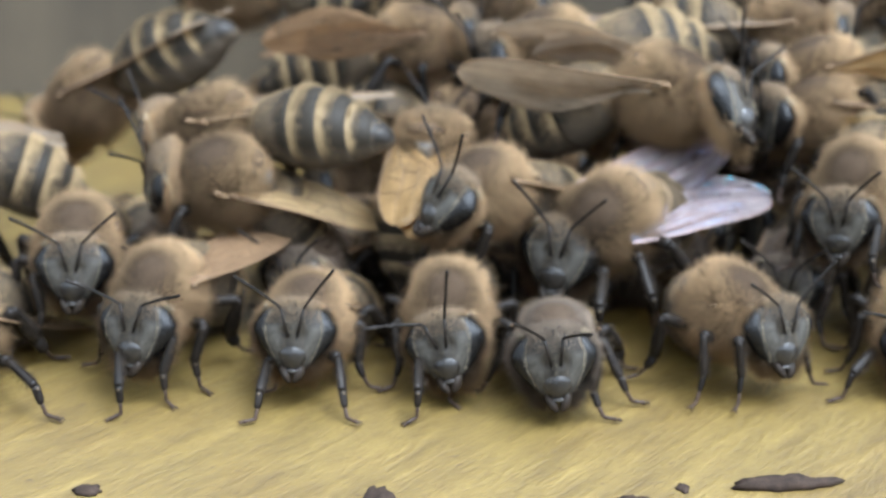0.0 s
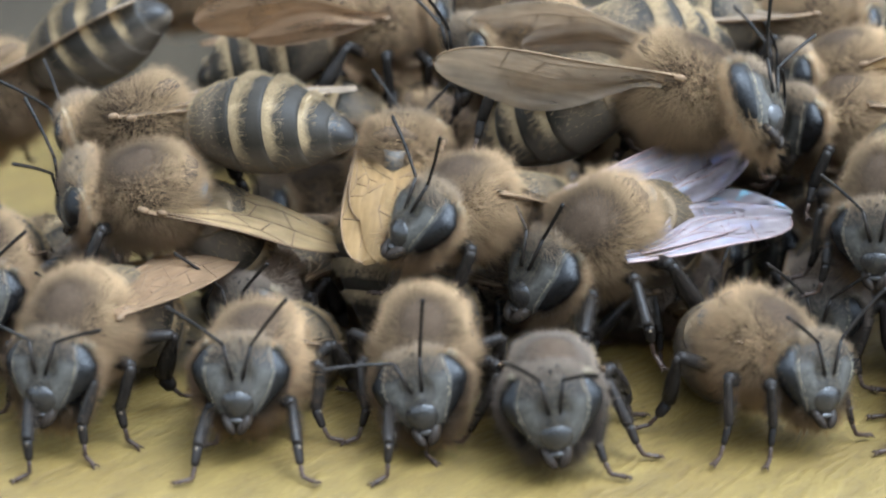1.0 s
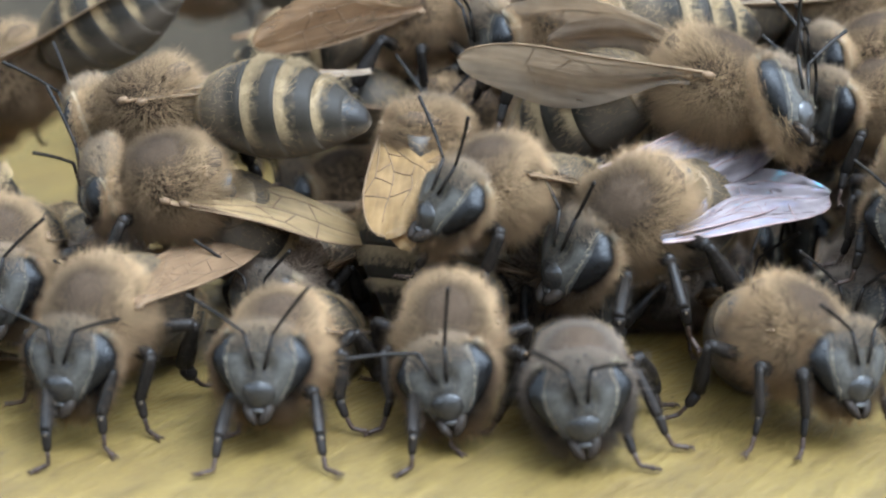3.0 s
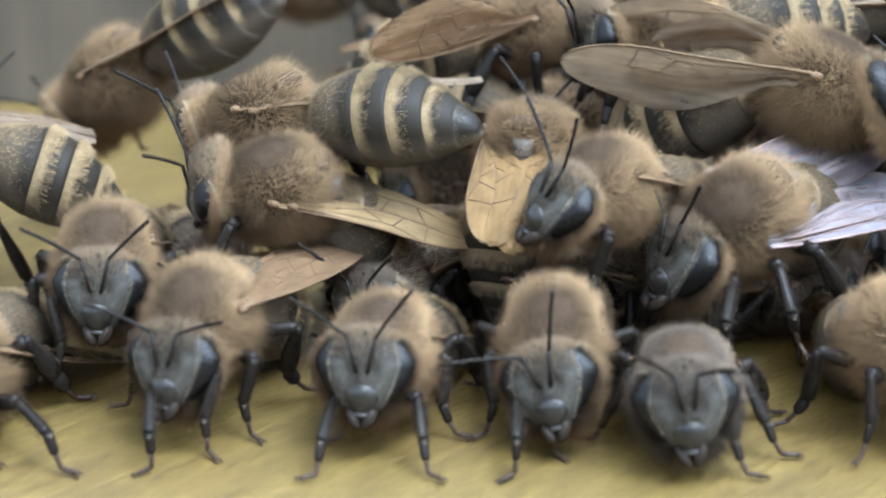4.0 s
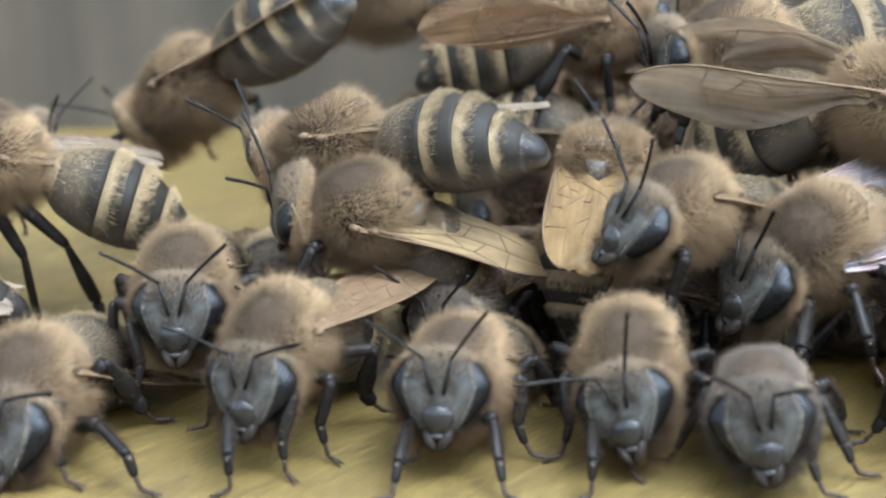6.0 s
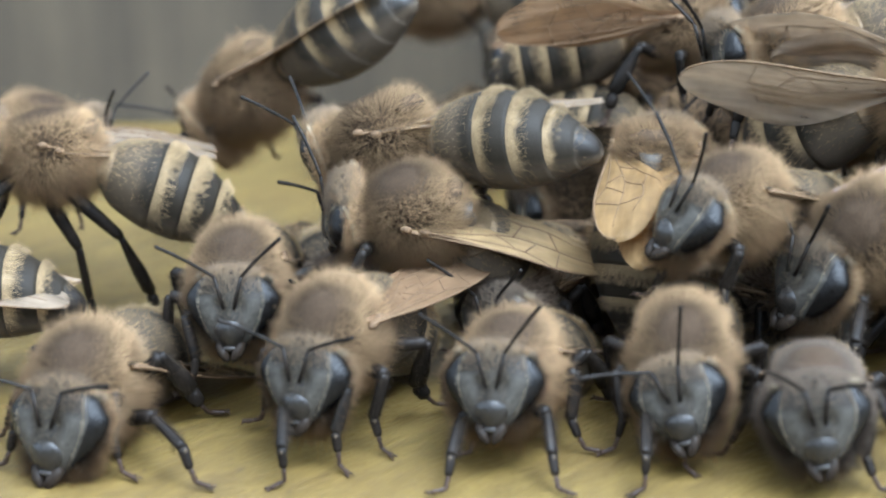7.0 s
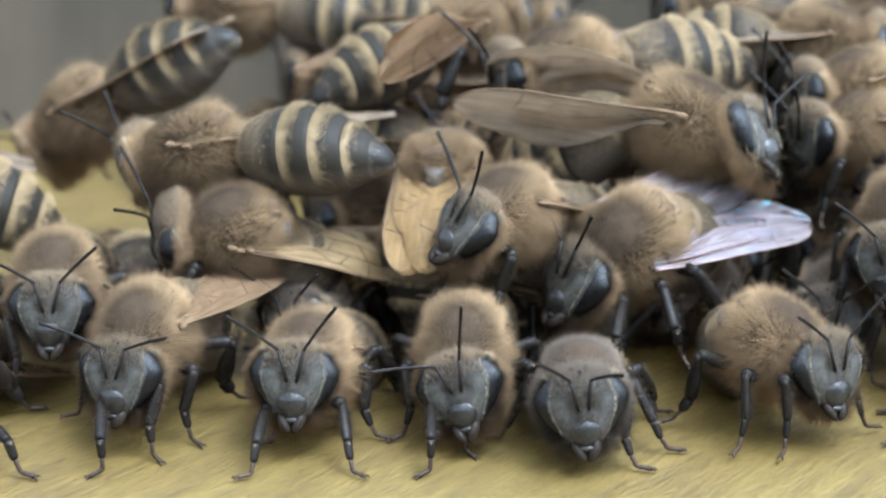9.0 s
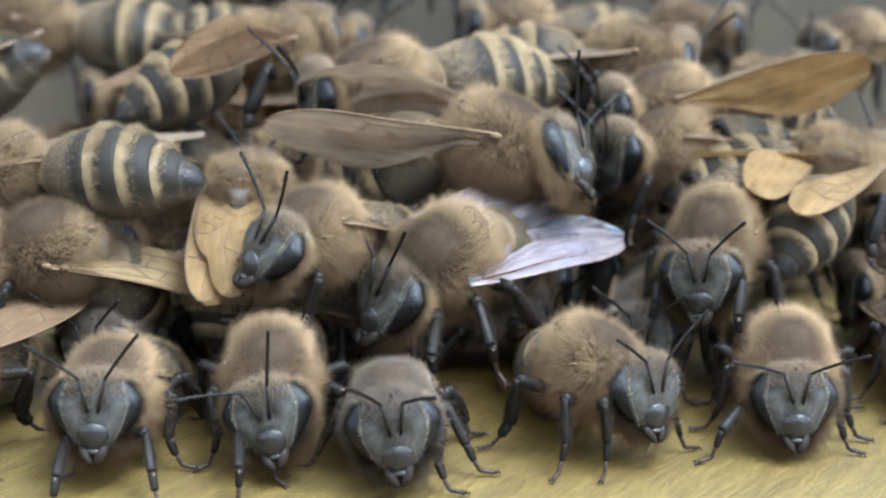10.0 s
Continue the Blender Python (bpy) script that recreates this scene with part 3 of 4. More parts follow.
COXA = {"F": (0.75, 1.25, -1.35), "M": (1.0, 0.1, -1.5), "H": (1.0, -1.0, -1.4)}
REST = {"F": (2.3, 3.1), "M": (3.7, 0.2), "H": (3.3, -3.6)}
BONES = {"F": (2.0, 1.9, 0.62), "M": (2.2, 2.0, 0.70), "H": (2.5, 2.7, 0.85)}


def hash_of(key):
    return sum(ord(c) * 7 ** i for i, c in enumerate(key))


def bend(hip, ankle, a, b, pole):
    """The knee of two bones from hip to ankle."""
    d = ankle - hip
    n = min(max(d.length, 0.3), (a + b) * 0.985)
    way = d.normalized()
    x = (a * a - b * b + n * n) / (2 * n)
    h = math.sqrt(max(a * a - x * x, 0.0))
    side = pole - way * pole.dot(way)
    return hip + way * x + side.normalized() * h


def leg(bee, key, foot, fuzzy=False):
    """Femur, tibia and foot from the thorax to a place in the bee's own space."""
    s, kind = (-1 if key[0] == "L" else 1), key[1]
    hip = Vector(COXA[kind])
    hip.x *= s
    foot = Vector(foot)
    a, b, thick = BONES[kind]
    flat = Vector((foot.x - hip.x, foot.y - hip.y, 0))
    flat = flat.normalized() if flat.length > 0.01 else Vector((s, 0, 0))
    ankle = foot - flat * 0.75 + Vector((0, 0, 1.35))
    reach = (ankle - hip).length
    if reach > (a + b) * 0.97:
        k = reach / ((a + b) * 0.97)
        a, b = a * k, b * k
    knee = bend(hip, ankle, a, b, Vector((s * 0.7, 0.15 if kind == "F" else -0.1, 1.0)))
    w = 0.33 if kind == "F" else 0.35
    femur = part("leg", mesh_of("leg", *tube([hip, hip.lerp(knee, 0.15), hip.lerp(knee, 0.5), hip.lerp(knee, 0.9), knee], [0.28, w, w * 0.97, 0.28, 0.23], 10), M_LEG), bee)
    wide = 0.28 if kind != "H" else 0.44
    part("tibia", mesh_of("tibia", *tube([knee, knee.lerp(ankle, 0.12), knee.lerp(ankle, 0.6), knee.lerp(ankle, 0.93), ankle], [0.2, 0.25, wide, wide * 0.98, 0.25], 10, 0.75), M_LEG), femur)
    out = (flat * 0.7 + Vector((s * 0.8, 0, 0))).normalized()
    base = foot - flat * 0.12 + Vector((0, 0, 0.16))
    mid = ankle.lerp(base, 0.62) - flat * 0.05
    toe = base + out * 0.62 + Vector((0, 0, -0.06))
    bas = tube([ankle, ankle.lerp(mid, 0.2), ankle.lerp(mid, 0.8), mid], [0.21, wide * 0.8, wide * 0.7, 0.16], 9, 0.75)
    small = []
    line = [mid, mid.lerp(base, 0.5), base, base.lerp(toe, 0.5), toe]
    pts, radii = [], []
    for p, q in zip(line, line[1:]):
        pts += [p, p.lerp(q, 0.7)]
        radii += [0.085, 0.115]
    pts.append(toe)
    radii.append(0.11)
    small.append(tube(pts, radii, 8))
    cross = Vector((-out.y, out.x, 0))
    for e in (-1, 1):
        small.append(tube([toe, toe + out * 0.16 + cross * e * 0.10 + Vector((0, 0, 0.03)), toe + out * 0.24 + cross * e * 0.14 + Vector((0, 0, -0.08))], [0.07, 0.05, 0.015], 6))
    if fuzzy:
        rng = np.random.default_rng(abs(hash_of(key)))
        u, a = rng.random(600), rng.uniform(0, 2 * math.pi, 600)
        line_p = np.where(u[:, None] < 0.5, np.array(hip) + (np.array(knee) - np.array(hip)) * 2 * u[:, None], np.array(knee) + (np.array(ankle) - np.array(knee)) * (2 * u[:, None] - 1))
        way = np.where(u[:, None] < 0.5, np.array((knee - hip).normalized()), np.array((ankle - knee).normalized()))
        side = np.cross(way, np.array([0.3, 0.2, 1.0]))
        side /= np.linalg.norm(side, axis=1)[:, None]
        out = side * np.cos(a)[:, None] + np.cross(way, side) * np.sin(a)[:, None]
        tip = ankle + flat * 0.10 + Vector((0, 0, -0.22))
        part("spur", mesh_of("spur", *tube([ankle + flat * 0.16, ankle + flat * 0.2 + Vector((0, 0, -0.08)), tip], [0.06, 0.07, 0.02], 8), M_SPUR), femur, None, "pale spur at the joint")
        part("leg_hair", hair_mesh("leg_hair", M_LEGHAIR, rng, line_p + out * 0.25, out, rng.uniform(0.12, 0.36, 600), 0.007, np.array([0, 0, -0.5])), femur)
    part("basitarsus", mesh_of("basitarsus", *bas, M_LEG), femur)
    part("foot", mesh_of("foot", *join(small), M_FOOT), femur)
    return femur


WING_MATS = {"tan": M_WING, "dim": M_WING_DIM, "straw": M_WING_STRAW, "rust": M_WING_RUST, "amber": M_WING_AMBER, "clear": M_WING_CLEAR}


FINE = {-1: 5000, 0: 20000, 1: 26000}


def honeybee(at, heading, pitch=0, roll=0, size=1.0, head=(0, 0, 0), abdomen=(0, 0), wings=((4, -5, 4), (4, -5, 4)), wing="tan",
             antennae=(0.5, 0.7, 0.5, 0.7), feet=None, coat="tan", seed=0, label="", skip="", fine=0):
    """A worker bee. at: middle of its thorax; heading: compass from +y over +x; wings: sweep, lift, twist for left and right;
    feet: places on the board for named legs; skip: legs that cannot be seen."""
    bee = new("honeybee")
    bee.empty_display_size = 0.002
    m = pose(at[0] * MM, at[1] * MM, at[2] * MM, pitch, roll, -heading)
    bee.matrix_basis = m @ Matrix.Diagonal((size, size, size, 1))
    tagged(bee, label or "worker honeybee with tan fur and banded abdomen", "bee", "honeybees on the board")
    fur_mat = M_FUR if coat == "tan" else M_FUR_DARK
    v = seed % 3
    th = part("thorax", kept("thorax", thorax_mesh), bee)
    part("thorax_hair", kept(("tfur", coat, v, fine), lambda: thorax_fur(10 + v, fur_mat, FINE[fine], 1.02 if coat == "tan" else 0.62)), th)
    hd = part("head", kept("head", head_mesh), bee, place(0, 2.75, -0.2) @ pose(0, 0, 0, head[1], head[2], head[0]))
    for s in (-1, 1):
        part("compound_eye", kept(("eye", s), lambda: eye_mesh(s)), hd, None, "glossy black compound eye")
        part("mandible", kept(("mand", s), lambda: mandible_mesh(s)), hd)
        out, up = antennae[:2] if s < 0 else antennae[2:]
        part("antenna", kept(("ant", s, out, up), lambda: antenna_mesh(s, out, up)), hd)
    part("clypeus", kept("clyp", clypeus_mesh), hd)
    part("ocelli", kept("ocelli", ocelli_mesh), hd)
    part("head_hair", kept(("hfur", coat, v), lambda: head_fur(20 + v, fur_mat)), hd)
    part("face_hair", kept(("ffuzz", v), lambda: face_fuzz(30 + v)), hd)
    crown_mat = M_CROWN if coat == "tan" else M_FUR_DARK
    part("crown_hair", kept(("cfur", coat, v), lambda: crown_fur(90 + v, crown_mat)), hd)
    part("fringe", kept(("rim", v), lambda: rim_fur(80 + v)), hd)
    ab = part("abdomen", kept("abcore", abdomen_core), bee, place(0, -2.35, -0.1) @ pose(0, 0, 0, abdomen[0], 0, abdomen[1]))
    for k in range(6):
        part("tergite", kept(("terg", k), lambda: tergite_mesh(k)), ab)
    part("abdomen_hair", kept(("afur", v, fine < 0), lambda: abdomen_fur(40 + v, 0.4 if fine < 0 else 1.0)), ab)
    for s, (sweep, lift, twist) in zip((-1, 1), wings):
        me, veins = kept(("fore", s, wing, v), lambda: wing_mesh(9.8, 3.0, s, WING_MATS[wing], 50 + v))
        w = part("forewing", me, bee, place(2.05 * s, 0.15, 0.72) @ pose(0, 0, 0, 0, 0, s * sweep) @ pose(0, 0, 0, -lift, 0, 0) @ pose(0, 0, 0, 0, s * twist, 0))
        part("venation", veins, w)
        me, veins = kept(("hind", s, wing, v), lambda: wing_mesh(6.6, 2.1, s, WING_MATS[wing], 60 + v))
        w = part("hindwing", me, bee, place(1.95 * s, -0.65, 0.55) @ pose(0, 0, 0, 0, 0, s * (sweep * 0.85 - 3)) @ pose(0, 0, 0, -lift + 2, 0, 0) @ pose(0, 0, 0, 0, s * twist, 0))
        part("venation", veins, w)
    inv = bee.matrix_basis.inverted()
    rng = random.Random(seed)
    for key in ("LF", "RF", "LM", "RM", "LH", "RH"):
        if key in skip:
            continue
        if feet and key in feet:
            x, y = feet[key]
        else:
            fx, fy = REST[key[1]]
            fx, fy = fx * (-1 if key[0] == "L" else 1) + rng.uniform(-0.4, 0.4), fy + rng.uniform(-0.5, 0.5)
            turn = radians(heading)
            x, y = at[0] + fx * size * math.cos(turn) + fy * size * math.sin(turn), at[1] - fx * size * math.sin(turn) + fy * size * math.cos(turn)
        spot = inv @ Vector((x * MM, y * MM, (0.12 if feet and key in feet else max(0.12, at[2] - 4.3 * size)) * MM))
        local = spot / MM
        leg(bee, key, local, fine > 0)
    return bee


# ---- structure ----
def slab(name, x0, x1, y0, y1, z0, z1, mat, label, category, bev=0.6):
    bm = bmesh.new()
    bmesh.ops.create_cube(bm, size=1.0)
    for v in bm.verts:
        v.co = Vector(((x0 + x1) / 2 + v.co.x * (x1 - x0), (y0 + y1) / 2 + v.co.y * (y1 - y0), (z0 + z1) / 2 + v.co.z * (z1 - z0))) * MM
    bmesh.ops.bevel(bm, geom=bm.edges[:], offset=bev * MM, segments=2, affect="EDGES")
    me = bpy.data.meshes.new(name)
    bm.to_mesh(me)
    bm.free()
    me.materials.append(mat)
    ob = new(name, me)
    return tagged(ob, label, category, kind="structure")


slab("landing_board", -190, 190, -32, 62, -20, 0, M_BOARD, "yellow-painted wooden landing board, worn along its grain", "board")
slab("wall_back", -190, 190, 62, 84, -20, 42, M_GREYWOOD, "weathered grey wooden front of a hive", "wall")
# unseen surround, added to cut low sky light and darken front reflections
M_SURROUND = wood_material("dark_surround", (0.02, 0.03, 0.012), (0.07, 0.085, 0.035))
for k, (x0, x1, y0, y1) in enumerate(((-6000, 6000, -6200, -6000), (-6200, -6000, -6000, 2400), (6000, 6200, -6000, 2400))):
    slab("backdrop", x0, x1, y0, y1, -420, (1700, 700, 500)[k], M_SURROUND, "unseen dark green surround, added to hold back low light", "hedge", 40)
slab("ground", -9000, 9000, -9000, 9000, -460, -420, M_GRASS, "trodden grassy ground below the hive", "ground")


def flake(x, y, lx, ly, lz, turn, mat, label, seed):
    """A torn chip lying on the board."""
    rng = np.random.default_rng(seed)
    n, rings = 18, []
    edge = rng.uniform(0.68, 1.2, n)
    for k, (f, z) in enumerate(((0.92, -0.02), (1.0, lz * 0.5), (0.82, lz), (0.4, lz * 1.3))):
        rings.append([(f * e * lx * math.cos(a), f * e * ly * math.sin(a), z * (0.6 + 0.8 * rng.random()) if k else z) for a, e in zip(np.linspace(0, 2 * math.pi, n, False), edge)])
    ob = new("flake", mesh_of("flake", *loft(rings), mat))
    ob.matrix_basis = place(x, y, 0, 0, 0, turn)
    return tagged(ob, label, "debris", "debris on the board")


# ---- the bees ----
f_one = honeybee((-6.98, 3.15, 4.72), 199, abdomen=(48, 0), pitch=-20, head=(0, 36, 0), wings=((15, -18.5, 9), (5, -24, 10)), wing='rust', antennae=(0.9, 0.4, 0.5, 0.3), fine=1, seed=1, label='tan-furred worker honeybee facing out, brown wing folded back', feet={"RF": (-8.36, -2.12), "LF": (-6.36, -0.46), "LM": (-4.78, 1.27)})
f_two = honeybee((0.56, 2.88, 3.54), 193, abdomen=(14, 0), wing='dim', wings=((3, -14, 14), (3, -14, 14)), pitch=5, head=(8, 12, 0), antennae=(0.45, 0.8, 0.8, 0.7), fine=1, seed=2, label='tan-furred worker honeybee standing head-on', feet={"RF": (-1.93, -2.73), "LF": (2.57, -2.57), "RM": (-1.18, 0.97)})
f_three = honeybee((7.53, 2.82, 4.04), 185, abdomen=(36, 0), wing='dim', wings=((-4, -30, 6), (-4, -30, 6)), pitch=-18, head=(0, 34, 15), antennae=(0.2, 0.9, 1.0, 0.2), fine=1, seed=3, label='tan-furred worker honeybee with a tilted head', feet={"RF": (5.87, -2.48), "LF": (7.51, -0.29), "RM": (4.69, 1.50)})
f_four = honeybee((12.73, 0.71, 2.98), 185, size=1.03, abdomen=(8, 0), wing='dim', wings=((3, -16, 14), (3, -16, 14)), pitch=8, head=(4, 2, 7), coat='dark', antennae=(0.1, 0.1, 0.2, 0.3), fine=1, seed=4, label='dark worn honeybee with its mouth on the board', feet={"RF": (12.70, -0.39), "LM": (16.71, -0.28)})
f_five = honeybee((22.09, 2.51, 4.08), 132, abdomen=(34, -80), wing='dim', wings=((38, -24, 10), (-38, -24, 10)), pitch=-9, head=(-25, 26, 0), antennae=(0.5, 0.9, 0.9, 0.6), fine=1, seed=5, label='tan-furred honeybee turned half aside', feet={"RF": (22.00, -1.09), "LF": (26.40, 1.57)})
f_six = honeybee((31.46, 3.33, 3.65), 190, head=(4, 32, 0), abdomen=(34, 0), wing='dim', wings=((-2, -28, 6), (-2, -28, 6)), pitch=-15, antennae=(0.6, 0.3, 0.9, 0.3), fine=1, seed=6, label='tan-furred worker honeybee facing out', feet={"RF": (27.10, 0.25), "LF": (33.88, 0.71)})
f_seven = honeybee((39.97, 7.00, 3.00), 190, abdomen=(20, 0), wing='dim', wings=((3, -6, 14), (3, -6, 14)), seed=31, label='tan-furred worker honeybee beside the front row')
f_zero = honeybee((-17.24, 1.96, 2.97), 188, head=(-8, 28, 0), abdomen=(28, 0), wing='dim', wings=((20, -29, 2), (0, -22, 6)), pitch=-10, size=1.1, antennae=(0.9, 0.3, 0.8, 0.2), fine=1, seed=7, label='tan-furred worker honeybee facing out near the board edge', feet={"LM": (-11.80, -2.27)})
s_zero = honeybee((-11.67, 7.88, 5.80), 176, abdomen=(30, 0), wings=((2, -26, 6), (2, -26, 6)), head=(-4, 24, 0), pitch=-9, antennae=(0.6, 0.7, 0.8, 0.6), fine=1, seed=8)
s_one = honeybee((-4.32, 10.00, 8.04), 270, skip='LMLH', pitch=5, roll=-24, size=1.05, abdomen=(58, 42), wing='straw', wings=((-7.6, -16.7, -1), (20, -45, 0)), fine=1, seed=9, label='honeybee seen from its side, straw-coloured wing folded back')
s_two = honeybee((9.74, 7.93, 9.03), 225, skip='LMLH', abdomen=(24, 0), wing='dim', wings=((2, -12, 10), (2, -12, 10)), pitch=1, head=(-15, 33, -8), antennae=(0.2, 0.6, 0.5, 0.6), fine=1, seed=10, label='tan-furred honeybee with its dark face turned aside')
s_three = honeybee((15.63, 8.00, 7.60), 229, pitch=-31, roll=-32, size=1.12, skip='RFRM', abdomen=(70, 20), head=(4, 50, 28), wing='clear', wings=((9.7, -25, -10), (2, -20, -10)), fine=1, seed=11, label='honeybee climbing down with iridescent wings spread')
s_four = honeybee((29.21, 8.91, 8.12), 208, abdomen=(30, 0), pitch=-25, head=(8, 30, 0), wings=((0, -26, 6), (0, -26, 6)), wing='dim', fine=1, seed=12, label='tan-furred honeybee facing out below amber wings')
s_five = honeybee((37.82, 14.00, 9.94), 43.7, abdomen=(14, 0), size=0.9, pitch=5, wing='amber', wings=((-9.9, -2, 150.2), (4, 1, 8)), seed=13, label='worker honeybee facing away, two amber wings spread behind')
s_amber = honeybee((6.80, 15.00, 9.07), 10, abdomen=(66, -12), skip='LMLHRMRH', wing='amber', wings=((-3, -13, 5), (0, -16, 5)), seed=14, label='tan-furred honeybee with an amber wing hanging down')
t_one = honeybee((-5.74, 13.50, 10.22), 290, skip='LMLHLF', pitch=-10, wings=((-32, -2, 0), (50, -6, 0)), size=1.05, seed=15, label='honeybee lying along the crowd with a banded abdomen')
t_two = honeybee((19.83, 13.00, 12.00), 111, pitch=-5, size=1.15, abdomen=(26, -12), skip='RFRMRH', head=(-25, 40, -30), wings=((-2, -5, 56), (10.8, 3.3, -59)), fine=1, seed=16, label='tan-furred honeybee standing across others, smoky wing folded')
t_three = honeybee((13.70, 19.00, 13.68), 255, pitch=-4, size=1.1, wings=((-32, -2, 0), (50, -6, 0)), seed=17)
t_four = honeybee((8.96, 26.00, 14.46), 63, pitch=10, wing='rust', wings=((14, -4, 6), (22, 1, 107)), seed=18, label='worker honeybee with rusty-brown wings lifted')
t_five = honeybee((-13.89, 30.00, 8.51), 292, pitch=-36, size=1.15, skip='LMLH', seed=19, label='blurred honeybee climbing head down near the grey wall')
t_six = honeybee((-21.57, 15.50, 9.30), 264, pitch=11, abdomen=(8, 0), size=1.02, wings=((-32, -2, 0), (50, -6, 0)), seed=20, feet={"LM": (-20.21, 17.03), "LH": (-17.16, 17.47)})
t_sixb = honeybee((-25.11, 25.00, 8.06), 100, wings=((3, -8, 6), (3, -8, 6)), seed=21)
t_seven = honeybee((-5.96, 46.00, 12.07), 280, skip='LFLMLHRFRMRH', size=1.2, wings=((-32, -2, 0), (50, -6, 0)), seed=22)
t_eight = honeybee((28.32, 24.00, 14.07), 100, seed=23)
t_nine = honeybee((29.00, 19.00, 12.50), 262, wing='amber', wings=((24, 22, -79), (5, -4, 6)), seed=24, label='worker honeybee with a long amber wing')
t_ten = honeybee((28.58, 17.00, 10.83), 250, wing='dim', wings=((5, -4, 6), (5, -4, 6)), seed=25)
t_twelve = honeybee((38.20, 16.00, 9.89), 85, wing='straw', wings=((12, -22, -166), (-24, -10, 146)), seed=26, label='worker honeybee with straw-coloured wings folded back')
# dark coat paints in the shade around u_one
u_one = honeybee((18.67, 14.00, 2.60), 85, coat='dark', seed=27, label='honeybee behind others, its coat darkened for the shade')
u_left = honeybee((-28.95, 8.00, 5.33), 264, wings=((5, -8, 10), (5, -8, 10)), seed=28)
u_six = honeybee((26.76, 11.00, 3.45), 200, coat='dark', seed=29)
# dark coats on crowd_0 and crowd_1 stand in for shade below the second row
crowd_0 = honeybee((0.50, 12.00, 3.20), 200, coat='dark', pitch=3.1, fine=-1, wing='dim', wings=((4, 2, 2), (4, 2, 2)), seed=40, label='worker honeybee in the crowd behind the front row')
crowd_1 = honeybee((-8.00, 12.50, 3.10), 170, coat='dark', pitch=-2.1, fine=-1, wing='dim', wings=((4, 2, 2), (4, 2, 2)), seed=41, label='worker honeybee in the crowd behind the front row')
crowd_2 = honeybee((6.00, 20.00, 3.13), 80, pitch=-1.2, fine=-1, wing='dim', wings=((4, 2, 2), (4, 2, 2)), seed=42, label='worker honeybee in the crowd behind the front row')
# crowd_3 too: dark coat in place of shade
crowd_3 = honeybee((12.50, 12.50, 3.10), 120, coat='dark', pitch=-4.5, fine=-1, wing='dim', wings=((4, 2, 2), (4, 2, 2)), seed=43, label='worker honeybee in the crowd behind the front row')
crowd_4 = honeybee((21.00, 19.00, 3.12), 100, pitch=5.0, fine=-1, wing='dim', wings=((4, 2, 2), (4, 2, 2)), seed=44, label='worker honeybee in the crowd behind the front row')
crowd_5 = honeybee((29.00, 21.00, 3.43), 250, pitch=-2.7, fine=-1, wing='dim', wings=((4, 2, 2), (4, 2, 2)), seed=45, label='worker honeybee in the crowd behind the front row')
crowd_6 = honeybee((37.00, 24.00, 3.32), 60, pitch=4.7, fine=-1, wing='dim', wings=((4, 2, 2), (4, 2, 2)), seed=46, label='worker honeybee in the crowd behind the front row')
crowd_7 = honeybee((24.00, 28.00, 3.55), 280, pitch=3.4, fine=-1, wing='dim', wings=((4, 2, 2), (4, 2, 2)), seed=47, label='worker honeybee in the crowd behind the front row')
crowd_8 = honeybee((14.00, 31.00, 3.30), 90, pitch=-0.1, fine=-1, wing='dim', wings=((4, 2, 2), (4, 2, 2)), seed=48, label='worker honeybee in the crowd behind the front row')
crowd_9 = honeybee((33.00, 32.00, 3.44), 120, pitch=-4.4, fine=-1, wing='dim', wings=((4, 2, 2), (4, 2, 2)), seed=49, label='worker honeybee in the crowd behind the front row')
crowd_10 = honeybee((42.00, 16.00, 3.38), 270, pitch=-2.3, fine=-1, wing='dim', wings=((4, 2, 2), (4, 2, 2)), seed=50, label='worker honeybee in the crowd behind the front row')
crowd_11 = honeybee((45.00, 31.00, 3.54), 230, pitch=-4.4, fine=-1, wing='dim', wings=((4, 2, 2), (4, 2, 2)), seed=51, label='worker honeybee in the crowd behind the front row')
crowd_12 = honeybee((3.00, 27.00, 3.44), 250, pitch=3.7, fine=-1, wing='dim', wings=((4, 2, 2), (4, 2, 2)), seed=52, label='worker honeybee in the crowd behind the front row')
crowd_13 = honeybee((6.00, 38.00, 3.21), 300, pitch=4.0, fine=-1, wing='dim', wings=((4, 2, 2), (4, 2, 2)), seed=53, label='worker honeybee in the crowd behind the front row')
crowd_14 = honeybee((17.00, 40.00, 3.54), 70, pitch=-4.8, fine=-1, wing='dim', wings=((4, 2, 2), (4, 2, 2)), seed=54, label='worker honeybee in the crowd behind the front row')
crowd_15 = honeybee((28.00, 41.00, 3.45), 260, pitch=-5.0, fine=-1, wing='dim', wings=((4, 2, 2), (4, 2, 2)), seed=55, label='worker honeybee in the crowd behind the front row')
crowd_16 = honeybee((39.00, 42.00, 3.35), 100, pitch=-0.6, fine=-1, wing='dim', wings=((4, 2, 2), (4, 2, 2)), seed=56, label='worker honeybee in the crowd behind the front row')
crowd_17 = honeybee((50.00, 22.00, 3.20), 260, pitch=-1.8, fine=-1, wing='dim', wings=((4, 2, 2), (4, 2, 2)), seed=57, label='worker honeybee in the crowd behind the front row')
crowd_18 = honeybee((-3.00, 46.00, 3.50), 80, pitch=-1.8, fine=-1, wing='dim', wings=((4, 2, 2), (4, 2, 2)), seed=58, label='worker honeybee in the crowd behind the front row')
crowd_19 = honeybee((50.00, 42.00, 3.17), 80, pitch=2.0, fine=-1, wing='dim', wings=((4, 2, 2), (4, 2, 2)), seed=59, label='worker honeybee in the crowd behind the front row')
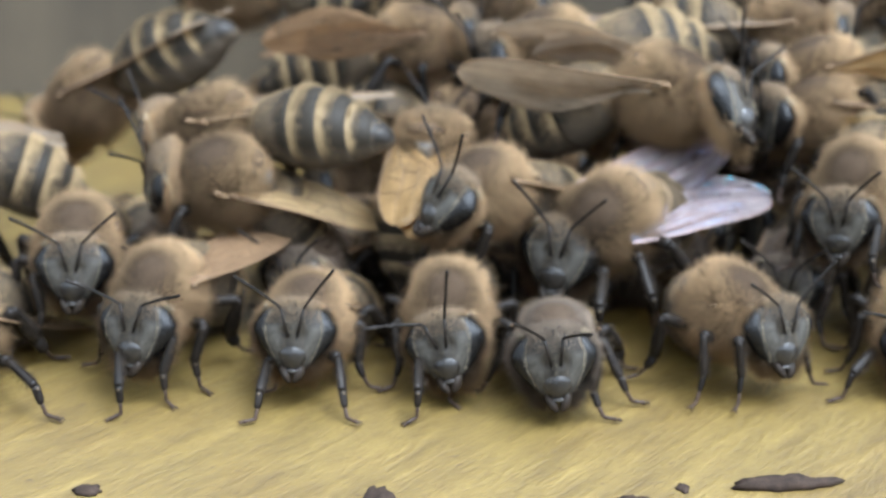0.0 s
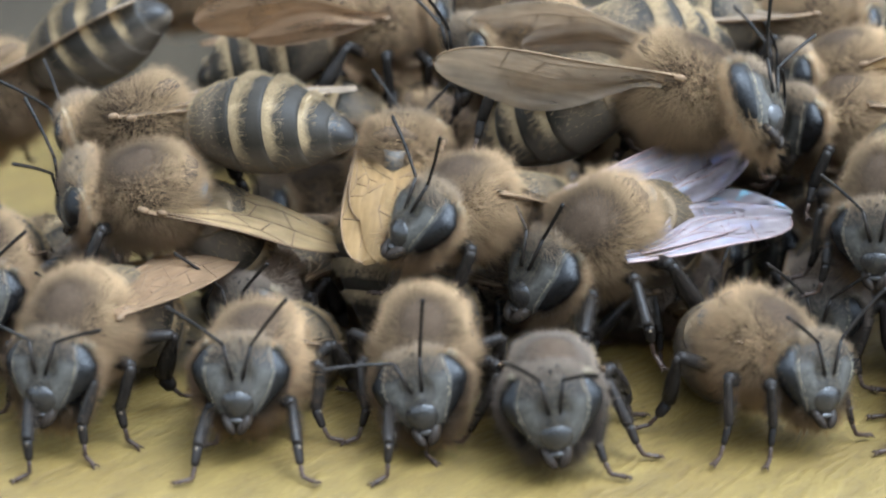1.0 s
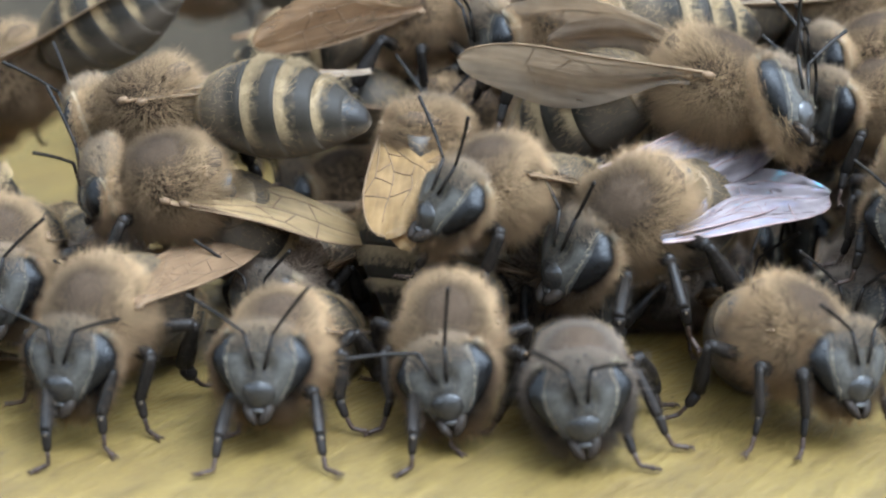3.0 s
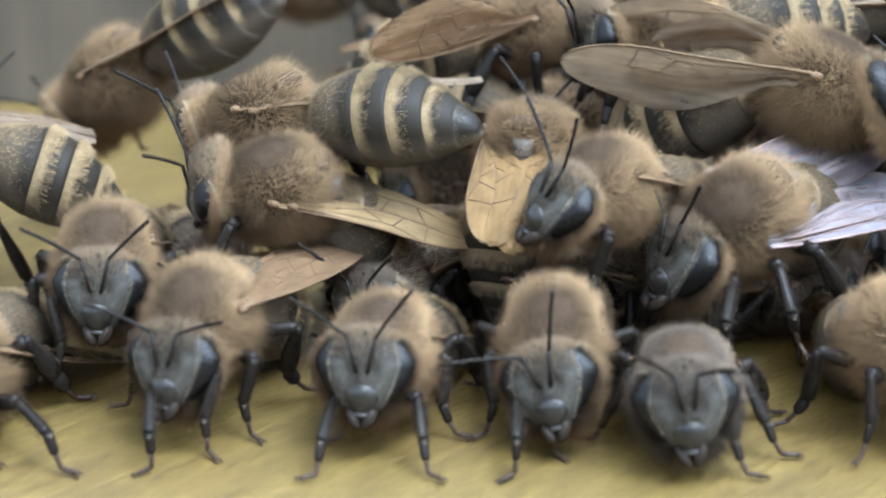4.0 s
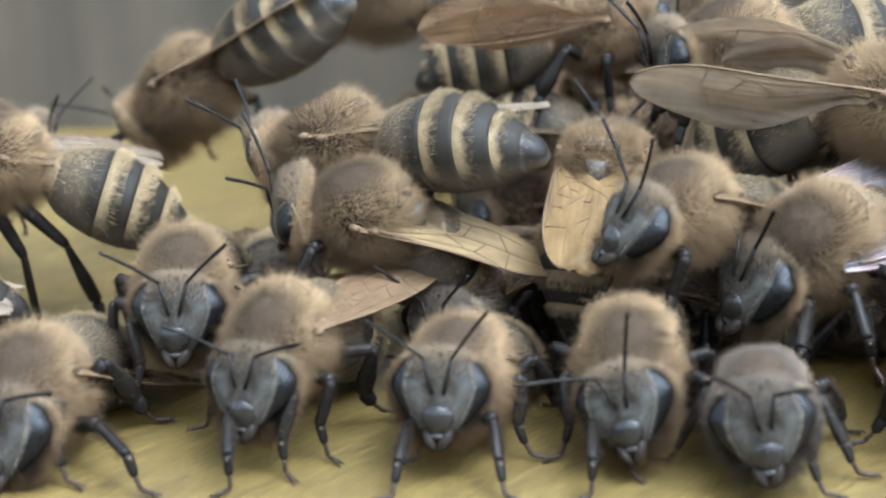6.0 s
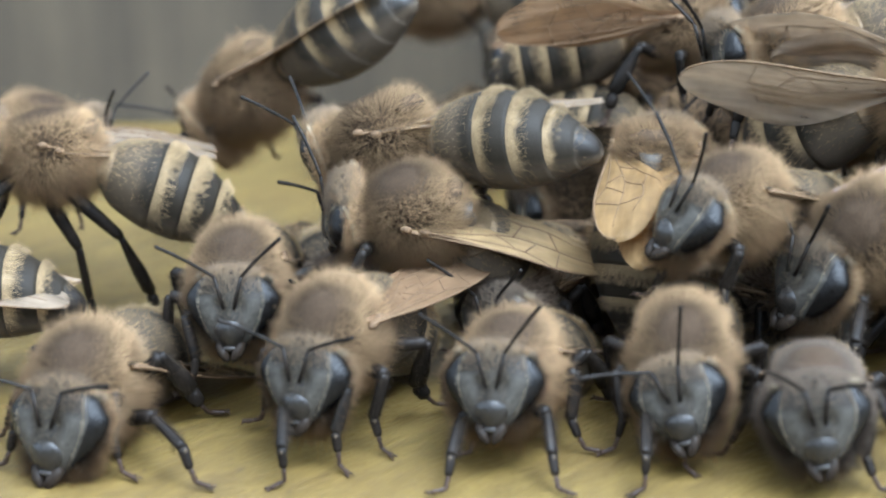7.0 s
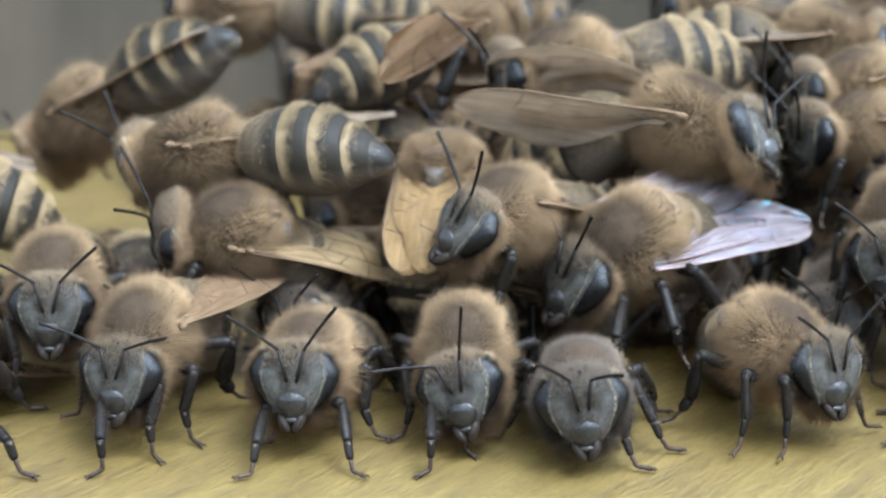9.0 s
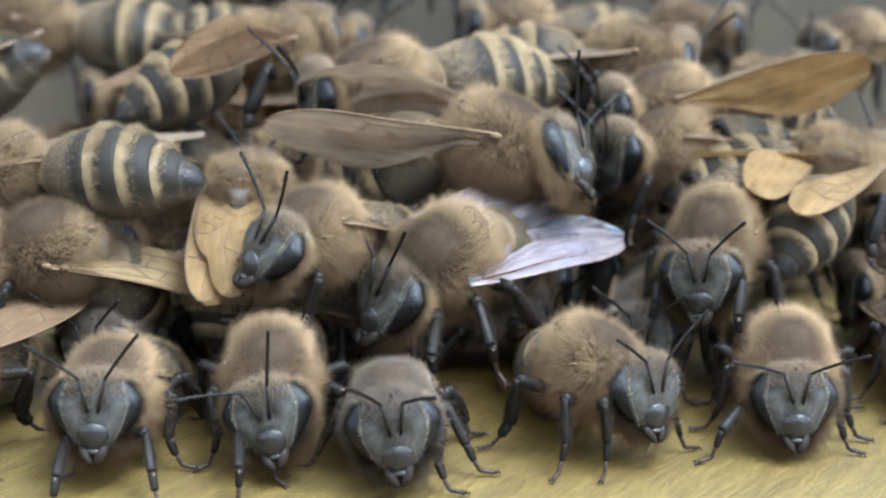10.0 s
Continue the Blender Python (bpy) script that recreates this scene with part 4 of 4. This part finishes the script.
crowd_20 = honeybee((10.00, 50.00, 3.32), 250, pitch=3.0, fine=-1, wing='dim', wings=((4, 2, 2), (4, 2, 2)), seed=60, label='worker honeybee in the crowd behind the front row')
crowd_21 = honeybee((24.00, 52.00, 3.22), 100, pitch=-1.8, fine=-1, wing='dim', wings=((4, 2, 2), (4, 2, 2)), seed=61, label='worker honeybee in the crowd behind the front row')
crowd_22 = honeybee((36.00, 53.00, 3.50), 270, pitch=0.1, fine=-1, wing='dim', wings=((4, 2, 2), (4, 2, 2)), seed=62, label='worker honeybee in the crowd behind the front row')
crowd_23 = honeybee((55.00, 33.00, 3.35), 90, pitch=-2.6, fine=-1, wing='dim', wings=((4, 2, 2), (4, 2, 2)), seed=63, label='worker honeybee in the crowd behind the front row')
upper_0 = honeybee((9.00, 24.00, 8.00), 100, pitch=-9.7, fine=-1, wing='dim', seed=70, label='worker honeybee climbing over the crowd')
upper_1 = honeybee((20.00, 25.00, 8.30), 260, pitch=8.7, fine=-1, wing='dim', seed=71, label='worker honeybee climbing over the crowd')
upper_2 = honeybee((33.00, 27.00, 8.50), 80, pitch=-8.3, fine=-1, wing='dim', seed=72, label='worker honeybee climbing over the crowd')
upper_3 = honeybee((43.00, 24.00, 8.20), 280, pitch=6.9, fine=-1, wing='dim', seed=73, label='worker honeybee climbing over the crowd')
upper_4 = honeybee((6.00, 33.00, 9.50), 250, pitch=-2.6, fine=-1, wing='dim', seed=74, label='worker honeybee climbing over the crowd')
upper_5 = honeybee((17.00, 35.00, 9.80), 95, pitch=9.0, fine=-1, wing='dim', seed=75, label='worker honeybee climbing over the crowd')
upper_6 = honeybee((28.00, 35.00, 9.50), 275, pitch=-2.0, fine=-1, wing='dim', seed=76, label='worker honeybee climbing over the crowd')
upper_7 = honeybee((40.00, 36.00, 9.80), 70, pitch=8.7, fine=-1, wing='dim', seed=77, label='worker honeybee climbing over the crowd')
upper_8 = honeybee((52.00, 30.00, 8.60), 265, pitch=1.1, fine=-1, wing='dim', seed=78, label='worker honeybee climbing over the crowd')
upper_9 = honeybee((12.00, 42.00, 12.00), 90, pitch=-5.2, fine=-1, wing='dim', seed=79, label='worker honeybee climbing over the crowd')
upper_10 = honeybee((25.00, 43.00, 12.50), 265, pitch=4.8, fine=-1, wing='dim', seed=80, label='worker honeybee climbing over the crowd')
upper_11 = honeybee((37.00, 44.00, 12.00), 100, pitch=3.5, fine=-1, wing='dim', seed=81, label='worker honeybee climbing over the crowd')
upper_12 = honeybee((1.00, 44.00, 8.00), 270, pitch=3.7, fine=-1, wing='dim', seed=82, label='worker honeybee climbing over the crowd')
upper_13 = honeybee((48.00, 44.00, 11.00), 250, pitch=-0.7, fine=-1, wing='dim', seed=83, label='worker honeybee climbing over the crowd')
upper_14 = honeybee((20.00, 52.00, 16.00), 85, pitch=-5.6, fine=-1, wing='dim', seed=84, label='worker honeybee climbing over the crowd')
upper_15 = honeybee((33.00, 53.00, 16.50), 270, pitch=2.8, fine=-1, wing='dim', seed=85, label='worker honeybee climbing over the crowd')
upper_16 = honeybee((8.00, 53.00, 14.00), 260, pitch=-7.9, fine=-1, wing='dim', seed=86, label='worker honeybee climbing over the crowd')
flake(22.42, -9.38, 2.6, 0.55, 0.35, 4, M_BARK, 'dark brown splinter of bark lying on the board', 1)
flake(4.01, -11.06, 0.8, 0.9, 0.4, 20, M_BARK, 'dark crumb lying on the board', 2)
flake(-8.83, -10.04, 0.7, 0.5, 0.2, 10, M_BARK, 'rusty brown crumb lying on the board', 3)
flake(15.25, -11.02, 0.9, 0.4, 0.2, 5, M_BARK, 'dark crumb lying on the board', 4)
flake(17.72, -9.58, 0.3, 0.5, 0.12, 5, M_BARK, 'rusty brown crumb lying on the board', 5)


def child(ob, name, n=0):
    return [c for c in ob.children if c.name.split(".")[0] == name][n]


def still(ob):
    place_, turn, _ = ob.matrix_basis.decompose()
    return Matrix.LocRotScale(place_, turn, None)


def drift(bee, rows):
    """Key a bee's small steps: seconds, millimetres along x, y and z, and degrees of turn."""
    base = still(bee)
    walk(bee, [(t, Matrix.Translation((dx * MM, dy * MM, dz * MM)) @ base @ pose(0, 0, 0, 0, 0, turn)) for t, dx, dy, dz, turn in rows])


def swing(ob, rows):
    """Key a part's turns about its own joint: seconds and degrees about x, y and z."""
    base = still(ob)
    walk(ob, [(t, base @ pose(0, 0, 0, rx, ry, rz)) for t, rx, ry, rz in rows])


def motions():
    drift(t_four, [(0, -2.6, 0, -1.7, -22), (2, -2.9, 0, -0.8, -22), (3.75, -1.9, 0, -2, -20), (5.2, -2.3, 0, -0.4, -10), (6, -1.8, 0, -0.8, -24), (7.5, -0.5, 0, -1, -22), (9, -0.2, 0, -0.1, 0), (10, 0, 0, 0, 0)])
    drift(t_five, [(0, -0.4, 0, -0.7, 0), (2, -0.9, 0, 0.2, 0), (4, -1.3, 0, 0.1, 1), (5.5, -1.6, 0, 1.1, 2), (7.5, -0.8, 0, 0.5, 1), (9, 0.2, 0, 0, 0), (10, 1, 0, 0.3, 0)])
    drift(t_three, [(0, -0.4, 0, 0, 0), (5.5, -0.8, 0, 0.2, 2), (9, -0.3, 0, 0, 0), (10, 0, 0, 0, 0)])
    drift(s_one, [(0, -0.05, 0, 0.55, 0), (1, -0.35, 0, 0.55, 1), (3.5, -0.15, 0, 0.35, 0), (4.5, 0.1, 0, 0.4, 0), (6, 0.3, 0, 0.3, -2), (7.5, 0.1, 0, -0.25, 0), (9, 1, 0, -0.55, 2), (10, 1.8, 0, -0.15, 2)])
    drift(t_six, [(0, 0.4, 0, -0.3, 0), (3.5, 0.3, 0, 0, 0), (4.5, 0, 0, 0, 0), (7.5, -0.4, 0, 0.2, 0), (10, 0.4, 0, 0, 0)])
    drift(t_one, [(0, 0.5, 0, 0.3, 0), (1, 0.4, 0, 0.7, 0), (2, 0.15, 0, 0.7, 0), (3.5, -0.05, 0, 0.8, 0), (4, 0.3, 0, 0.5, 0), (5, 0.1, 0, 0.3, 0), (6, 0, 0, 0.35, 0), (7.5, 0, 0, 0.2, 0), (9, 0.2, 0, 0.45, 0), (10, 0.6, 0, 0.45, 0)])
    drift(t_two, [(0, 0, 0, 0.8, 0), (1, 0.1, 0, 1, 0), (2, 0.3, 0, 0.7, 0), (3.5, 0, 0, 0.35, 0), (4.5, 0, 0, 0.5, 0), (9, -0.7, 0, 0.1, 0), (10, -0.4, 0, 0, 0)])
    drift(s_two, [(0, -0.25, 0, -0.25, 0), (2, -0.25, 0, -0.2, 0), (3.5, -0.05, 0, 0, 0), (5.5, 0.1, 0, 0, 0), (10, 0, 0, 0, 0)])
    drift(s_three, [(0, 0.3, 0, -0.5, 3), (0.5, 0.1, 0, -0.4, 2), (1, -0.2, 0, -0.2, 0), (3.5, 0.1, 0, 0.1, 0), (4.5, 0, 0, 0, 0), (9, 0, 0, -0.2, 0), (10, 0.2, 0, 0, 0)])
    drift(s_four, [(0, -0.1, 0, 0.7, 0), (1, -0.6, 0, 0.9, 3), (8, -0.3, 0, 0.3, 2), (9.5, -0.1, 0, 0, 0), (10, 0, 0, 0, 0)])
    drift(f_five, [(0, -0.3, 0, 0.2, 0), (1, -0.3, 0, 0.1, 0), (9, -0.3, 0, 0.2, 0), (10, 0, 0, 0, 0)])
    swing(child(s_three, "head"), [(0, 0, 10, 34), (0.5, 0, 8, 30), (1.0, 0, 0, 2), (3.3, 0, 0, 0), (10, 0, 0, 0)])
    swing(child(s_amber, "forewing", 0), [(0, 0, -8, 0), (1, 4, 0, 0), (2, 0, -10, 0), (3.5, 0, 4, 0), (4.5, 0, 6, 0), (5.5, 4, -4, 0), (7.5, -6, 0, 0), (8.5, 0, 8, 0), (10, 4, 14, 0)])
    swing(child(t_four, "forewing", 1), [(0, 8, 0, 0), (1, 22, 0, 8), (2, 0, 0, 0), (3.5, -8, 0, 0), (5.5, 6, 0, 0), (7.5, 0, 0, 0), (9, -6, 0, 6), (10, 0, 0, 0)])


motions()
